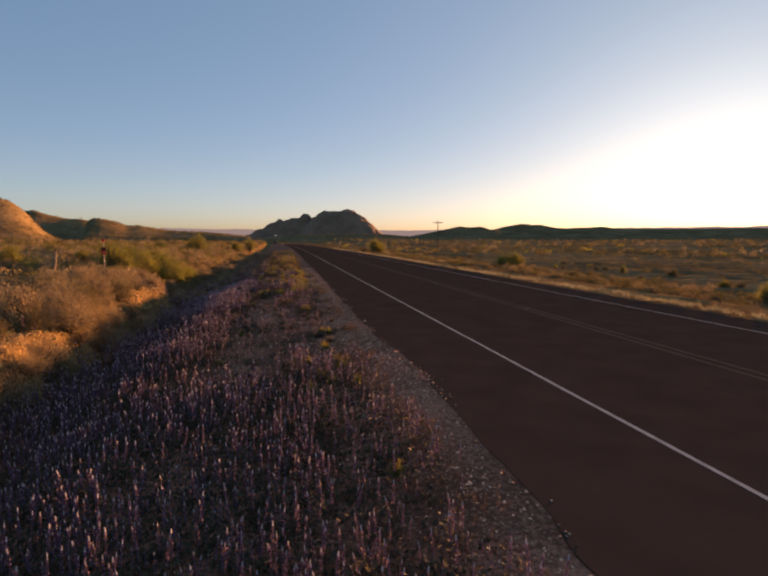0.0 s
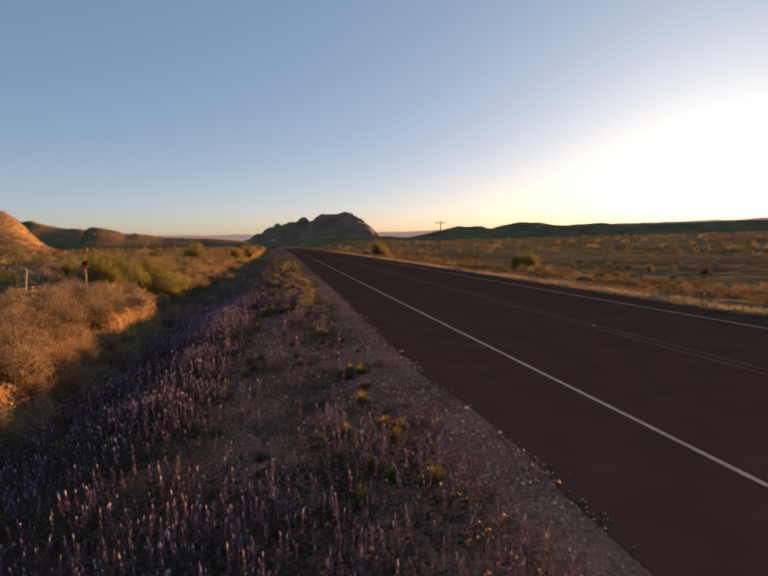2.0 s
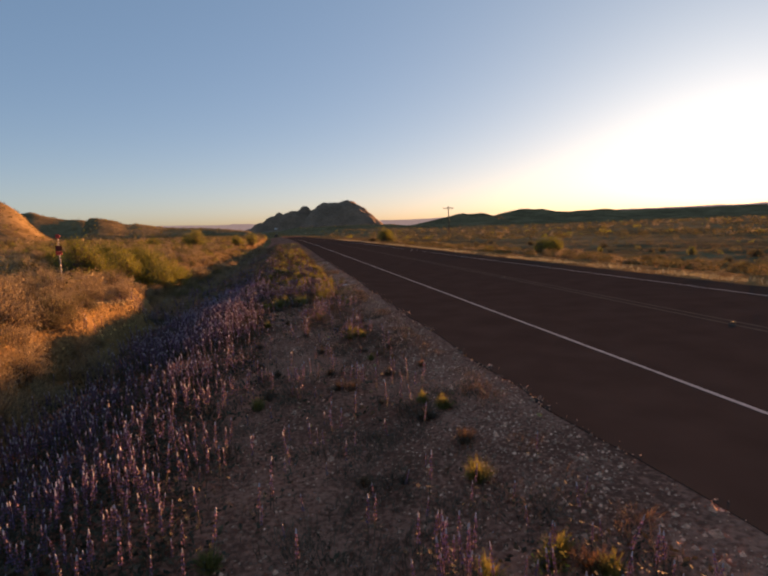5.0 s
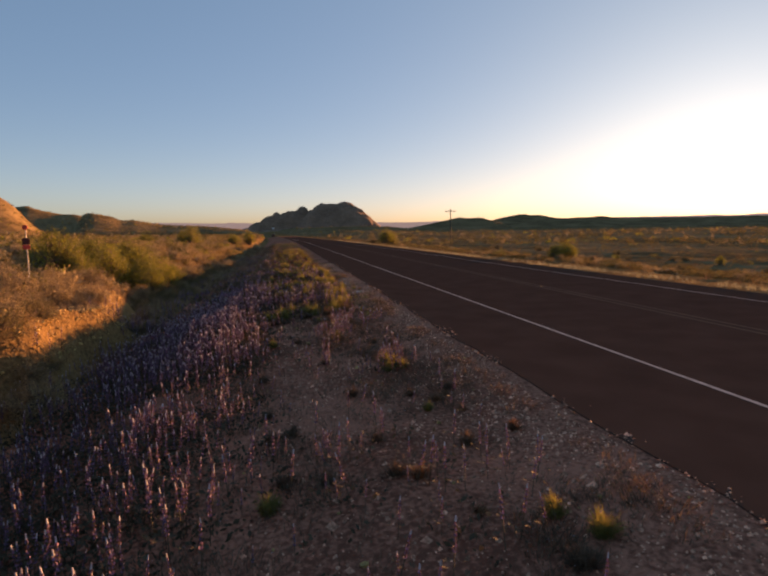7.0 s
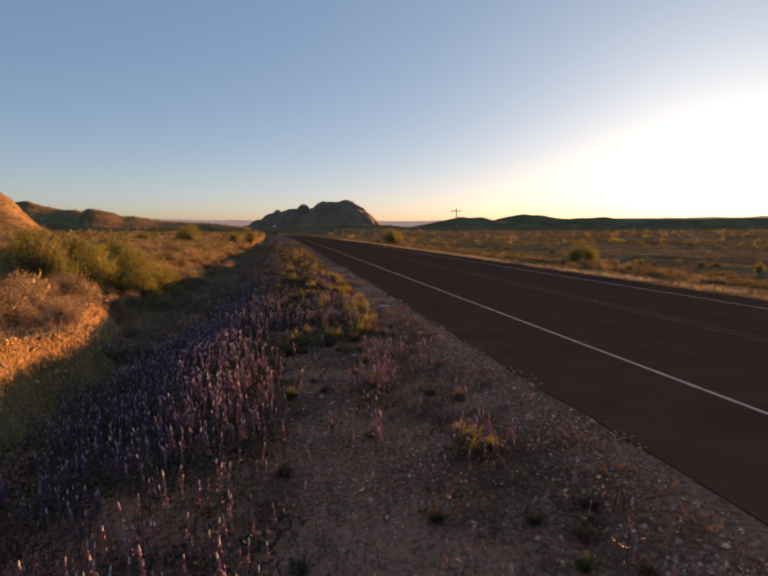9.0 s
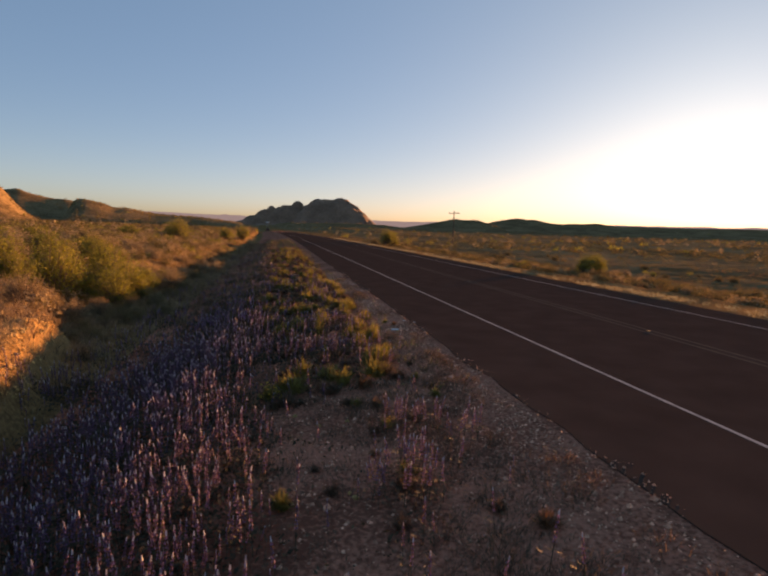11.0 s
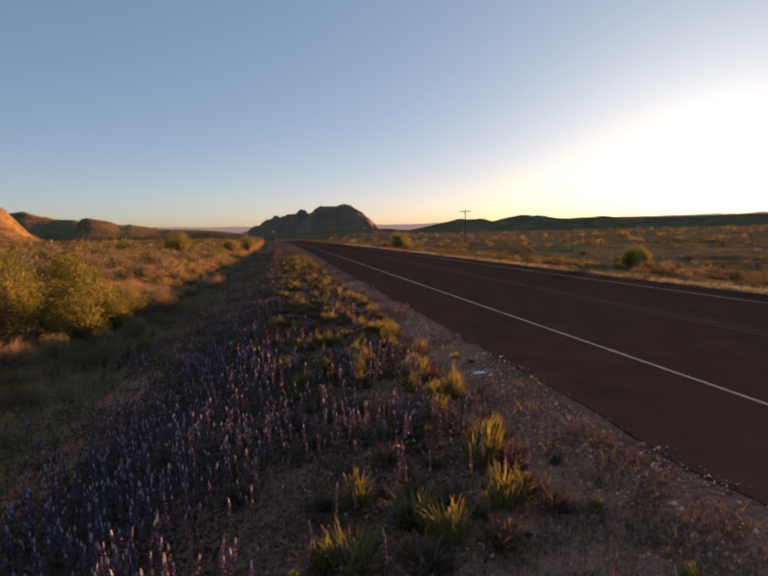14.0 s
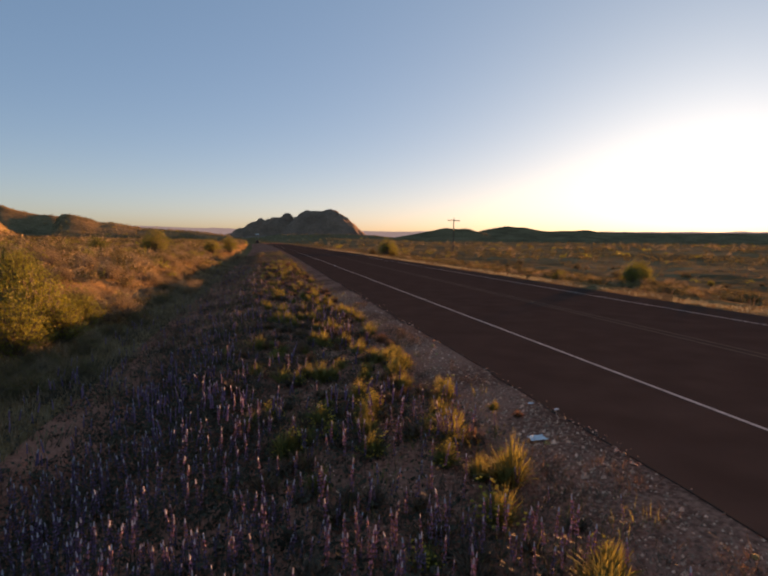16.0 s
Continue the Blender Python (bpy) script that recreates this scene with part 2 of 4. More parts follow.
# hills: distance, depth, and the skyline as (bearing clockwise of +y, height) in degrees, seen from beside the road
RIDGES = [(1250, 420, ((-7, 0), (-3, 0.25), (1, 0.42), (8, 0.5), (11, 0.45), (14, 0.2), (16.5, 0))),
          (480, 100, ((-90, 0), (-60, 5.2), (-30, 4.7), (-27, 4.1), (-24.9, 3.5), (-24.4, 3.1), (-24, 2.75), (-23.5, 2.1), (-23, 1.3), (-22.2, 0.5), (-21.2, 0))),
          (1000, 90, ((-27, 2.3), (-23.7, 2.5), (-23.1, 2.68), (-22.5, 2.46), (-21.9, 2.18), (-21.1, 2.08), (-20.6, 1.88), (-19.3, 1.95), (-18, 1.6), (-16, 0))),
          (800, 120, ((-19.4, 0), (-18.9, 1.7), (-18.4, 2.12), (-17.4, 1.97), (-16.2, 1.7), (-15.4, 1.38), (-14.5, 1.42), (-13.4, 1.26), (-11.8, 0.98), (-9.3, 0.92), (-6.5, 0.8), (-4, 0.5), (-2.5, 0))),
          (900, 80, ((12.5, 0), (13.5, 0.3), (15.1, 0.62), (17.3, 1.05), (18.9, 1.38), (19.5, 1.25), (21.2, 1.28), (21.8, 1.08), (23, 0.8), (25, 0))),
          (1380, 100, ((20, 0), (21.5, 0.8), (22.6, 1.15), (23.7, 1.4), (25.5, 1.67), (26.3, 1.48), (27, 1.57), (28.7, 1.15), (30.2, 1.12), (30.5, 1.26), (31.8, 1.18), (32.9, 1.31), (34.3, 1.06), (40, 1.02), (60, 1.0), (90, 0)))]


def ridge(x, y, dist, deep, skyline):
    """A range of hills across a stretch of bearings, its flanks cut by gullies."""
    dx, dy = x + 5, y - 9
    far = np.hypot(dx, dy)
    az = np.degrees(np.arctan2(dx, dy)) + 0.16 * vnoise(x, y, 46, 34) * smooth(0, 60, np.abs(far - dist))
    top = dist * np.tan(np.radians(np.interp(az, *zip(*skyline))))
    fold = 1 + 0.16 * vnoise(x, y, 70, 31) * smooth(0, 90, np.abs(far - dist)) + 0.02 * vnoise(x, y, 22, 32)
    return top * fold * np.exp(-0.5 * ((far - dist) / deep) ** 2) * smooth(240, 480, far)


def land(x, y):
    """Height of the ground."""
    x, y = np.asarray(x, float), np.asarray(y, float)
    u = x - bend(y)
    z = np.zeros(np.broadcast(x, y).shape)
    # left: gravel edge, flowering verge, ditch, cut bank, rising brush
    wob = 0.45 * vnoise(x * 0, y, 6, 3) + 0.38 * vnoise(x, y, 2.1, 4) + 0.26 * vnoise(x, y, 0.8, 5) + 0.7 * smooth(19, 11, y)
    left = -0.003 - 0.045 * np.clip(-u - 1.75, 0, 1.45) - 0.065 * smooth(2.2, 3.2, -u) - 0.12 * smooth(3.1, 5.5, -u)
    left = left - 0.50 * smooth(5.6, 8.3, -u + 0.4 * wob)
    cut = 1.0 + 0.25 * vnoise(x * 0 + 5, y, 9, 9)
    steep = smooth(33, 27, y + 2 * vnoise(x * 0, y, 7, 8))
    toe = 8.85 + 1.05 * smooth(21, 25.5, y) + 1.6 * smooth(27.3, 30, y) * smooth(47, 40, y) - 0.35 * smooth(40, 47, y)
    rise = steep * smooth(0, 0.55, -u + wob - toe) + (1 - steep) * smooth(0, 2.6, -u + wob - toe)
    crag = smooth(16, 18.5, y) * smooth(29, 26, y) * smooth(-0.35, 0.1, -u + wob - toe) * smooth(2.2, 0.6, -u + wob - toe)
    left = left + crag * (0.13 * vnoise(x, y, 0.55, 6) + 0.16 * vnoise(x, y, 1.2, 7))
    left = left + cut * rise + 0.45 * smooth(10.5, 18, -u) + 0.006 * np.clip(-u - 18, 0, 400)
    right = -0.012 - 0.12 * smooth(8.6, 11.3, u) - 0.15 * smooth(11.5, 22, u) - 0.004 * np.clip(u - 22, 0, 60) + 0.0058 * smooth(14, 60, u) * np.clip(np.hypot(u, y) - 130, 0, 800)
    # the road stands on a low bank over the plain
    right = right - 0.42 * smooth(11.3, 15.5, u) * smooth(200, 90, y)
    z = np.where(u < 3, left, right)
    off = np.maximum(np.clip(-u - 2.0, 0, None), np.clip(u - 8.8, 0, None))
    rough = smooth(0, 2.5, off)
    z = z + rough * (0.05 * vnoise(x, y, 1.3, 11) + 0.03 * vnoise(x, y, 0.45, 12) + 0.10 * vnoise(x, y, 5, 13) * smooth(6, 12, off))
    far = smooth(20, 140, off) * np.where(u > 3, 0.35, 1.0)
    z = z + far * (0.5 * vnoise(x, y, 28, 21) + 0.9 * vnoise(x, y, 90, 22))
    h = np.zeros_like(z)
    for span in RIDGES:
        h = np.maximum(h, ridge(x, y, *span))
    z = z + h
    # bed under the road
    bed = smooth(1.2, 1.5, -u) + smooth(8.05, 8.35, u)
    return z - 0.06 * (1 - np.clip(bed, 0, 1)) * (np.abs(u - 3.4) < 6.2)


def graded(stops):
    """Coordinates from stretches of (start, end, step)."""
    out = []
    for a, b, s in stops:
        out.append(np.linspace(a, b, max(2, int(round((b - a) / s)) + 1))[:-1])
    out.append([stops[-1][1]])
    return np.concatenate(out)


def build_ground():
    gx = np.concatenate([-np.geomspace(3900, 57, 150), graded([(-56, -16, 1.0), (-16, -1.5, 0.22), (-1.5, 8.6, 1.68), (8.6, 14, 0.3), (14, 60, 1.0)]), np.geomspace(61, 3900, 140)])
    gy = np.concatenate([-np.geomspace(1500, 14, 24), graded([(-12, 0, 1.0), (0, 44, 0.26), (44, 110, 0.7), (110, 300, 3.0)]), np.geomspace(303, 4200, 170)])
    X, Y = np.meshgrid(gx, gy)
    v = np.stack([X, Y, land(X, Y)], -1).reshape(-1, 3)
    nx, ny = len(gx), len(gy)
    i = (np.arange(ny - 1)[:, None] * nx + np.arange(nx - 1)[None]).ravel()
    t = np.concatenate([np.stack([i, i + 1, i + nx + 1], 1), np.stack([i, i + nx + 1, i + nx], 1)])
    mid = v[t].mean(1)
    mu = mid[:, 0] - bend(mid[:, 1])
    ob = new("ground", tri_mesh("ground", v, t, [M_GROUND, M_DESERT, M_HILL], ((mu < -8.5) | (mu > 8.4)).astype(int) + ((np.hypot(mid[:, 0], mid[:, 1]) > 330) | (mu > 22)), soft=True))
    tagged(ob, "dry tan desert soil with sparse scrub", "ground", kind="structure")


def ribbon(u0, u1, z0, z1, ys, wave=0.0, flat=False):
    """A slab strip along the road between two offsets."""
    b = bend(ys)
    e0, e1 = u0 + wave * vnoise(ys * 0, ys, 0.7, 51), u1 + wave * vnoise(ys * 0, ys, 0.8, 52)
    n = len(ys)
    v = np.concatenate([np.stack([b + e0, ys, ys * 0 + z1], 1), np.stack([b + e1, ys, ys * 0 + z1], 1),
                        np.stack([b + e0, ys, ys * 0 + z0], 1), np.stack([b + e1, ys, ys * 0 + z0], 1)])
    k = np.arange(n - 1)
    t = []
    for a, c in ((0, n), (2 * n, 0), (n, 3 * n))[:1 if flat else 3]:
        t.append(np.stack([a + k, c + k, c + k + 1], 1))
        t.append(np.stack([a + k, c + k + 1, a + k + 1], 1))
    return v, np.concatenate(t)


def build_road():
    ys = np.concatenate([graded([(-60, -4, 2), (-4, 60, 0.18), (60, 300, 3)]), np.geomspace(306, 1700, 60)])
    s = Shape().add(*ribbon(-shoulder(ys), 8.6, -0.25, 0.0, ys, 0.06))
    road = tagged(new("road", s.mesh("road", M_ASPHALT)), "dark worn asphalt of a two-lane desert highway", "road", kind="structure")
    for nm, a, b, m, lab in (("edge_line", -0.022, 0.040, M_PAINT, "worn white edge line"), ("edge_line", 7.07, 7.13, M_PAINT, "worn white edge line"),
                             ("center_line", 3.36, 3.45, M_PAINT_Y, "faded yellow centre line"), ("center_line", 3.63, 3.72, M_PAINT_Y, "faded yellow centre line")):
        part(nm, Shape().add(*ribbon(a, b, -0.01, 0.0012, ys, 0.004, True)), m, road, lab)


def build_mesa():
    """The dark rocky butte beyond the road's end, with knobs down its shoulder."""
    cx, cy = 145.0, 1800.0
    gx, gy = np.linspace(-420, 330, 190), np.linspace(-260, 260, 100)
    X, Y = np.meshgrid(gx, gy)
    knobs = [(25, 0, 129, 150, 102, 3.4), (54, 10, 66, 100, 108, 3.0), (-84, 0, 38, 60, 100, 2.4), (-110, 0, 78, 80, 78, 3.5), (-168, 0, 34, 60, 77, 2.0),
             (-190, 0, 48, 60, 64, 2.6), (-228, 0, 42, 60, 44, 2.4), (-262, 0, 44, 50, 26, 2.2), (-20, -60, 260, 190, 24, 2.4)]
    z = np.zeros_like(X)
    for kx, ky, sx, sy, h, p in knobs:
        d = np.abs((X - kx) / sx) ** p + np.abs((Y - ky) / sy) ** p
        z = np.maximum(z, h * np.exp(-d))
    z = z * (1 + 0.04 * vnoise(X, Y, 30, 61) + 0.03 * vnoise(X, Y, 12, 62)) + 2.5 * vnoise(X, Y, 15, 63) * smooth(5, 20, z) - 4
    v = np.stack([X + cx, Y + cy, z], -1).reshape(-1, 3)
    nx = len(gx)
    i = (np.arange(len(gy) - 1)[:, None] * nx + np.arange(nx - 1)[None]).ravel()
    t = np.concatenate([np.stack([i, i + 1, i + nx + 1], 1), np.stack([i, i + nx + 1, i + nx], 1)])
    tagged(new("mesa", tri_mesh("mesa", v, t, M_MESA)), "dark rocky butte with a flat top and stepped knobs", "mesa", kind="structure")


def build_distant_mountains():
    """Pale ranges on the horizon, their veil of distance put into colour and glow."""
    az = np.radians(np.linspace(-75, 100, 500))
    k = np.degrees(az)
    top = 68 + 7 * vnoise(k, k * 0, 6, 41) + 4 * vnoise(k, k * 0, 1.7, 42) + 1.5 * vnoise(k, k * 0, 0.6, 43) + 10 * smooth(28, 36, k)
    rings = [(3300, -30 + 0 * top), (3350, top * 0.45), (3420, top * 0.8), (3500, top), (3700, top * 0.5), (3800, -30 + 0 * top)]
    v = np.concatenate([np.stack([np.sin(az) * r, np.cos(az) * r, h], 1) for r, h in rings])
    n = len(az)
    i = (np.arange(len(rings) - 1)[:, None] * n + np.arange(n - 1)[None]).ravel()
    t = np.concatenate([np.stack([i, i + 1, i + n + 1], 1), np.stack([i, i + n + 1, i + n], 1)])
    tagged(new("distant_mountains", tri_mesh("distant_mountains", v, t, M_HAZE_GLOW)), "pale mountain ranges on the horizon, haze put into colour and glow", "mountains", kind="structure")


build_ground()
build_road()
build_mesa()
build_distant_mountains()


# ---------------------------------------------------------------- plants
def turned(n):
    return rng.uniform(0, 2 * math.pi, n)


def leaf_tris(s, centres, size, mat, spread=1.0, up=0.3):
    """A small bent leaf, two triangles, at each centre, turned at random."""
    n = len(centres)
    d = rng.normal(0, 1, (n, 3)) * (1, 1, spread) + (0, 0, up)
    d /= np.linalg.norm(d, axis=1)[:, None]
    w = np.cross(d, rng.normal(0, 1, (n, 3)))
    w /= np.linalg.norm(w, axis=1)[:, None] + 1e-9
    ln = size * rng.uniform(0.6, 1.4, n)[:, None]
    a, b = centres, centres + d * ln
    c, e = centres + d * ln * 0.5 + w * ln * 0.28, centres + d * ln * 0.5 - w * ln * 0.28
    v = np.stack([a, c, b, e], 1).reshape(-1, 3)
    k = np.arange(n)[:, None] * 4
    s.add(v, np.concatenate([k + [0, 1, 2], k + [0, 2, 3]]), mat)


def blades(s, n, radius, low, high, width, mat, splay=0.5):
    """Curved grass blades round the origin: three triangles each."""
    a, r = turned(n), radius * np.sqrt(rng.uniform(0, 1, n))
    foot = np.stack([np.cos(a) * r, np.sin(a) * r, np.zeros(n)], 1)
    h = rng.uniform(low, high, n)
    b = a + rng.normal(0, 0.7, n)
    out = np.stack([np.cos(b), np.sin(b), np.zeros(n)], 1)
    lean = rng.uniform(0.1, splay, n)
    side = np.stack([-np.sin(b + 0.6), np.cos(b + 0.6), np.zeros(n)], 1) * width * 0.5
    mid = foot + out * (lean * h * 0.35)[:, None] + np.array([0, 0, 1]) * (h * 0.6)[:, None]
    tip = foot + out * (lean * h)[:, None] + np.array([0, 0, 1]) * h[:, None]
    v = np.stack([foot - side, foot + side, mid - side * 0.8, mid + side * 0.8, tip], 1).reshape(-1, 3)
    k = np.arange(n)[:, None] * 5
    s.add(v, np.concatenate([k + [0, 1, 3], k + [0, 3, 2], k + [2, 3, 4]]), mat)
    return tip


def dome(s, n, radius, high, width, mat):
    """A rounded cushion of fine stems that fan out from one foot and bend at the tip: three triangles each. Returns the tips."""
    a, up = turned(n), rng.uniform(0.12, 1.0, n)
    flat = np.sqrt(1 - up * up)
    ln = rng.uniform(0.55, 1.0, n) * (1 + 0.18 * np.sin(3 * a + 1))
    tip = np.stack([np.cos(a) * flat * radius * ln, np.sin(a) * flat * radius * ln, 0.02 + up * high * ln], 1)
    foot = tip * (0.22, 0.22, 0.0) + rng.normal(0, radius * 0.10, (n, 3)) * (1, 1, 0)
    mid = foot + (tip - foot) * 0.6 + np.array([0, 0, 1]) * (0.10 * high * ln)[:, None]
    side = np.stack([-np.sin(a), np.cos(a), rng.normal(0, 0.3, n)], 1) * width * 0.5
    v = np.stack([foot - side * 0.5, foot + side * 0.5, mid - side, mid + side, tip], 1).reshape(-1, 3)
    k = np.arange(n)[:, None] * 5
    s.add(v, np.concatenate([k + [0, 1, 3], k + [0, 3, 2], k + [2, 3, 4]]), mat)
    return tip


def lupine_pieces(full):
    """Stem, spike, pale tip and leaves of a lupine as shapes."""
    stem, spike, tip, leaf = Shape(), Shape(), Shape(), Shape()
    stem.add(*tube((0, 0, 0), (0.004, 0, 0.30), 0.0035, 0.0025, 3))
    if full:
        for k in range(6):
            z, r = 0.165 + 0.0255 * k, 0.0110 * (1 - 0.085 * k)
            for j in range(3):
                a = j * 2.094 + k * 0.8
                d, w = np.array([math.cos(a), math.sin(a), 0]), np.array([-math.sin(a), math.cos(a), 0])
                p = np.array([0.003, 0, z])
                spike.add([p + d * 0.003, p + d * r + w * 0.0075 + (0, 0, 0.004), p + d * r * 0.95 - w * 0.0075 + (0, 0, 0.004), p + d * r * 0.8 + (0, 0, 0.021)],
                          [(1, 2, 3), (0, 2, 1)])
        v, t = tube((0.003, 0, 0.314), (0.004, 0, 0.343), 0.0062, 0.0034, 4)
        tip.add(v, t)
        for j in range(4):
            a = j * 1.9
            base = np.array([0, 0, 0.03 + 0.03 * j])
            c = base + np.array([math.cos(a), math.sin(a), 0.5]) * 0.055
            for q in range(4):
                b = a + (q - 1.5) * 0.75
                e = c + np.array([math.cos(b), math.sin(b), 0.15]) * 0.036
                w = np.array([-math.sin(b), math.cos(b), 0.0]) * 0.0055
                m = (c + 2 * e) / 3 + (0, 0, 0.004)
                leaf.add([c, m + w, m - w + (e - c) * 0.2], [(0, 1, 2)])
    else:
        spike.add(*tube((0, 0, 0.17), (0, 0, 0.31), 0.011, 0.008, 4))
        tip.add(*tube((0, 0, 0.31), (0, 0, 0.345), 0.007, 0.003, 3))
        for j in range(4):
            a = j * 1.6
            d, w = np.array([math.cos(a), math.sin(a), 0.6]), np.array([-math.sin(a), math.cos(a), 0]) * 0.03
            leaf.add([(0, 0, 0.03), d * 0.09 + w, d * 0.09 - w], [(0, 1, 2)])
    return stem, spike, tip, leaf


LUPINE_MATS = [M_HERB, M_PETAL, M_TIP]


def lupine_arrays(full):
    s = Shape()
    for sh, k in zip(lupine_pieces(full), (0, 1, 2, 0)):
        v, t, _ = sh.arrays()
        s.add(v, t, k)
    return s.arrays()


def on_land(x, y, sink=0.0):
    return np.stack([x, y, land(x, y) - sink], 1)


def patchy(n, x0, x1, y0, y1, chance):
    """Random places in a stretch, kept by a chance between 0 and 1."""
    x, y = rng.uniform(x0, x1, n), rng.uniform(y0, y1, n)
    k = rng.uniform(0, 1, n) < chance(x, y)
    return x[k], y[k]


def lupine_chance(x, y):
    """Thick on the slope to the ditch, thin on the stony verge, thick again across it further on."""
    slope = smooth(9.1, 7.9, -x + 0.9 * smooth(18, 28, y) + 0.9 * smooth(28, 42, y)) * smooth(5.0, 6.3, -x + 0.55 * vnoise(x, y, 2.5, 71) + 0.3 * vnoise(x, y, 0.7, 70))
    start = smooth(2.35, 2.75, -x + 0.25 * vnoise(x, y, 0.8, 75)) * (0.42 + 0.58 * smooth(3.2, 4.2, -x)) * smooth(9.8, 6.5, y + 0.8 * vnoise(x, y, 1.5, 72))
    later = smooth(2.8, 3.8, -x) * smooth(20.5, 23.5, y) * (0.16 + 0.30 * smooth(-0.1, 0.45, vnoise(x, y, 1.2, 78)))
    thin = smooth(2.9, 3.6, -x) * 0.05
    # two worn patches where little flowers
    bare = 1 - 0.88 * np.exp(-((x + 5.5) / 1.3) ** 2 - ((y - 8.6) / 0.85) ** 2) - 0.75 * np.exp(-((x + 6.6) / 1.5) ** 2 - ((y - 15.8) / 0.6) ** 2)
    clump = 0.45 + 0.55 * smooth(-0.35, 0.35, vnoise(x, y, 1.6, 73) + 0.5 * vnoise(x, y, 0.5, 74))
    return np.clip(np.maximum.reduce([slope * (0.10 + 0.90 * smooth(36, 27, y)) * smooth(95, 40, y), start, later * smooth(48, 30, y), thin]) * clump * bare, 0, 1)


def build_lupines():
    full = lupine_arrays(True)
    x, y = patchy(22500, -9.3, -2.3, -4, 27, lupine_chance)
    v = scatter(full, on_land(x, y, 0.01), turned(len(x)), rng.uniform(0.6, 1.25, len(x)) + 0.1 * smooth(8, 11, y), 0.10)
    tagged(new("lupine_field", tri_mesh("lupine_field", *v[:2], LUPINE_MATS, v[2])), "dense purple lupines with pale tips on the verge", "flowers", kind="stuff")
    x, y = patchy(13000, -9.3, -2.6, 27, 70, lupine_chance)
    v = scatter(lupine_arrays(False), on_land(x, y, 0.01), turned(len(x)), rng.uniform(0.7, 1.1, len(x)), 0.12)
    tagged(new("lupine_field", tri_mesh("lupine_field", *v[:2], LUPINE_MATS, v[2])), "purple lupines thinning out along the verge", "flowers", kind="stuff")
    # single plants in the open
    base = new("lupine")
    for nm, sh, m in zip(("stem", "flower_spike", "flower_tip", "foliage"), lupine_pieces(True), (M_HERB, M_PETAL, M_TIP, M_HERB)):
        part(nm, sh, m, base)
    tagged(base, "single purple lupine with a pale tip on stony soil", "flower", "single lupines")
    x, y = patchy(900, -5.6, -2.9, 4, 24, lambda a, b: 0.16 + 0 * a)
    clumps = [(-4.05, 18.55, 16), (-3.5, 19.9, 10), (-3.95, 20.15, 12), (-3.5, 16.25, 20), (-3.9, 18.95, 24), (-3.8, 8.8, 18), (-3.4, 7.9, 12), (-4.4, 16.55, 7), (-3.2, 19.6, 9), (-3.9, 24.2, 15), (-3.4, 23.9, 10), (-3.5, 26.0, 12), (-3.15, 12.6, 6), (-4.55, 13.3, 9)]
    pick = np.concatenate([np.array((a, b)) + rng.normal(0, 0.17, (n, 2)) for a, b, n in clumps])
    x, y = np.concatenate([pick[:, 0], x]), np.concatenate([pick[:, 1], y])
    p = on_land(x, y, 0.01)
    for i in range(min(len(p), 260)):
        m = Matrix.LocRotScale(p[i], Euler((rng.normal(0, 0.1), rng.normal(0, 0.1), rng.uniform(0, 6))), None)
        if i == 0:
            base.matrix_basis = m
            continue
        k = rng.uniform(0.8, 1.35) if i < len(pick) else rng.uniform(0.6, 0.95)
        copy_thing(base, m).scale = (k, k, k)


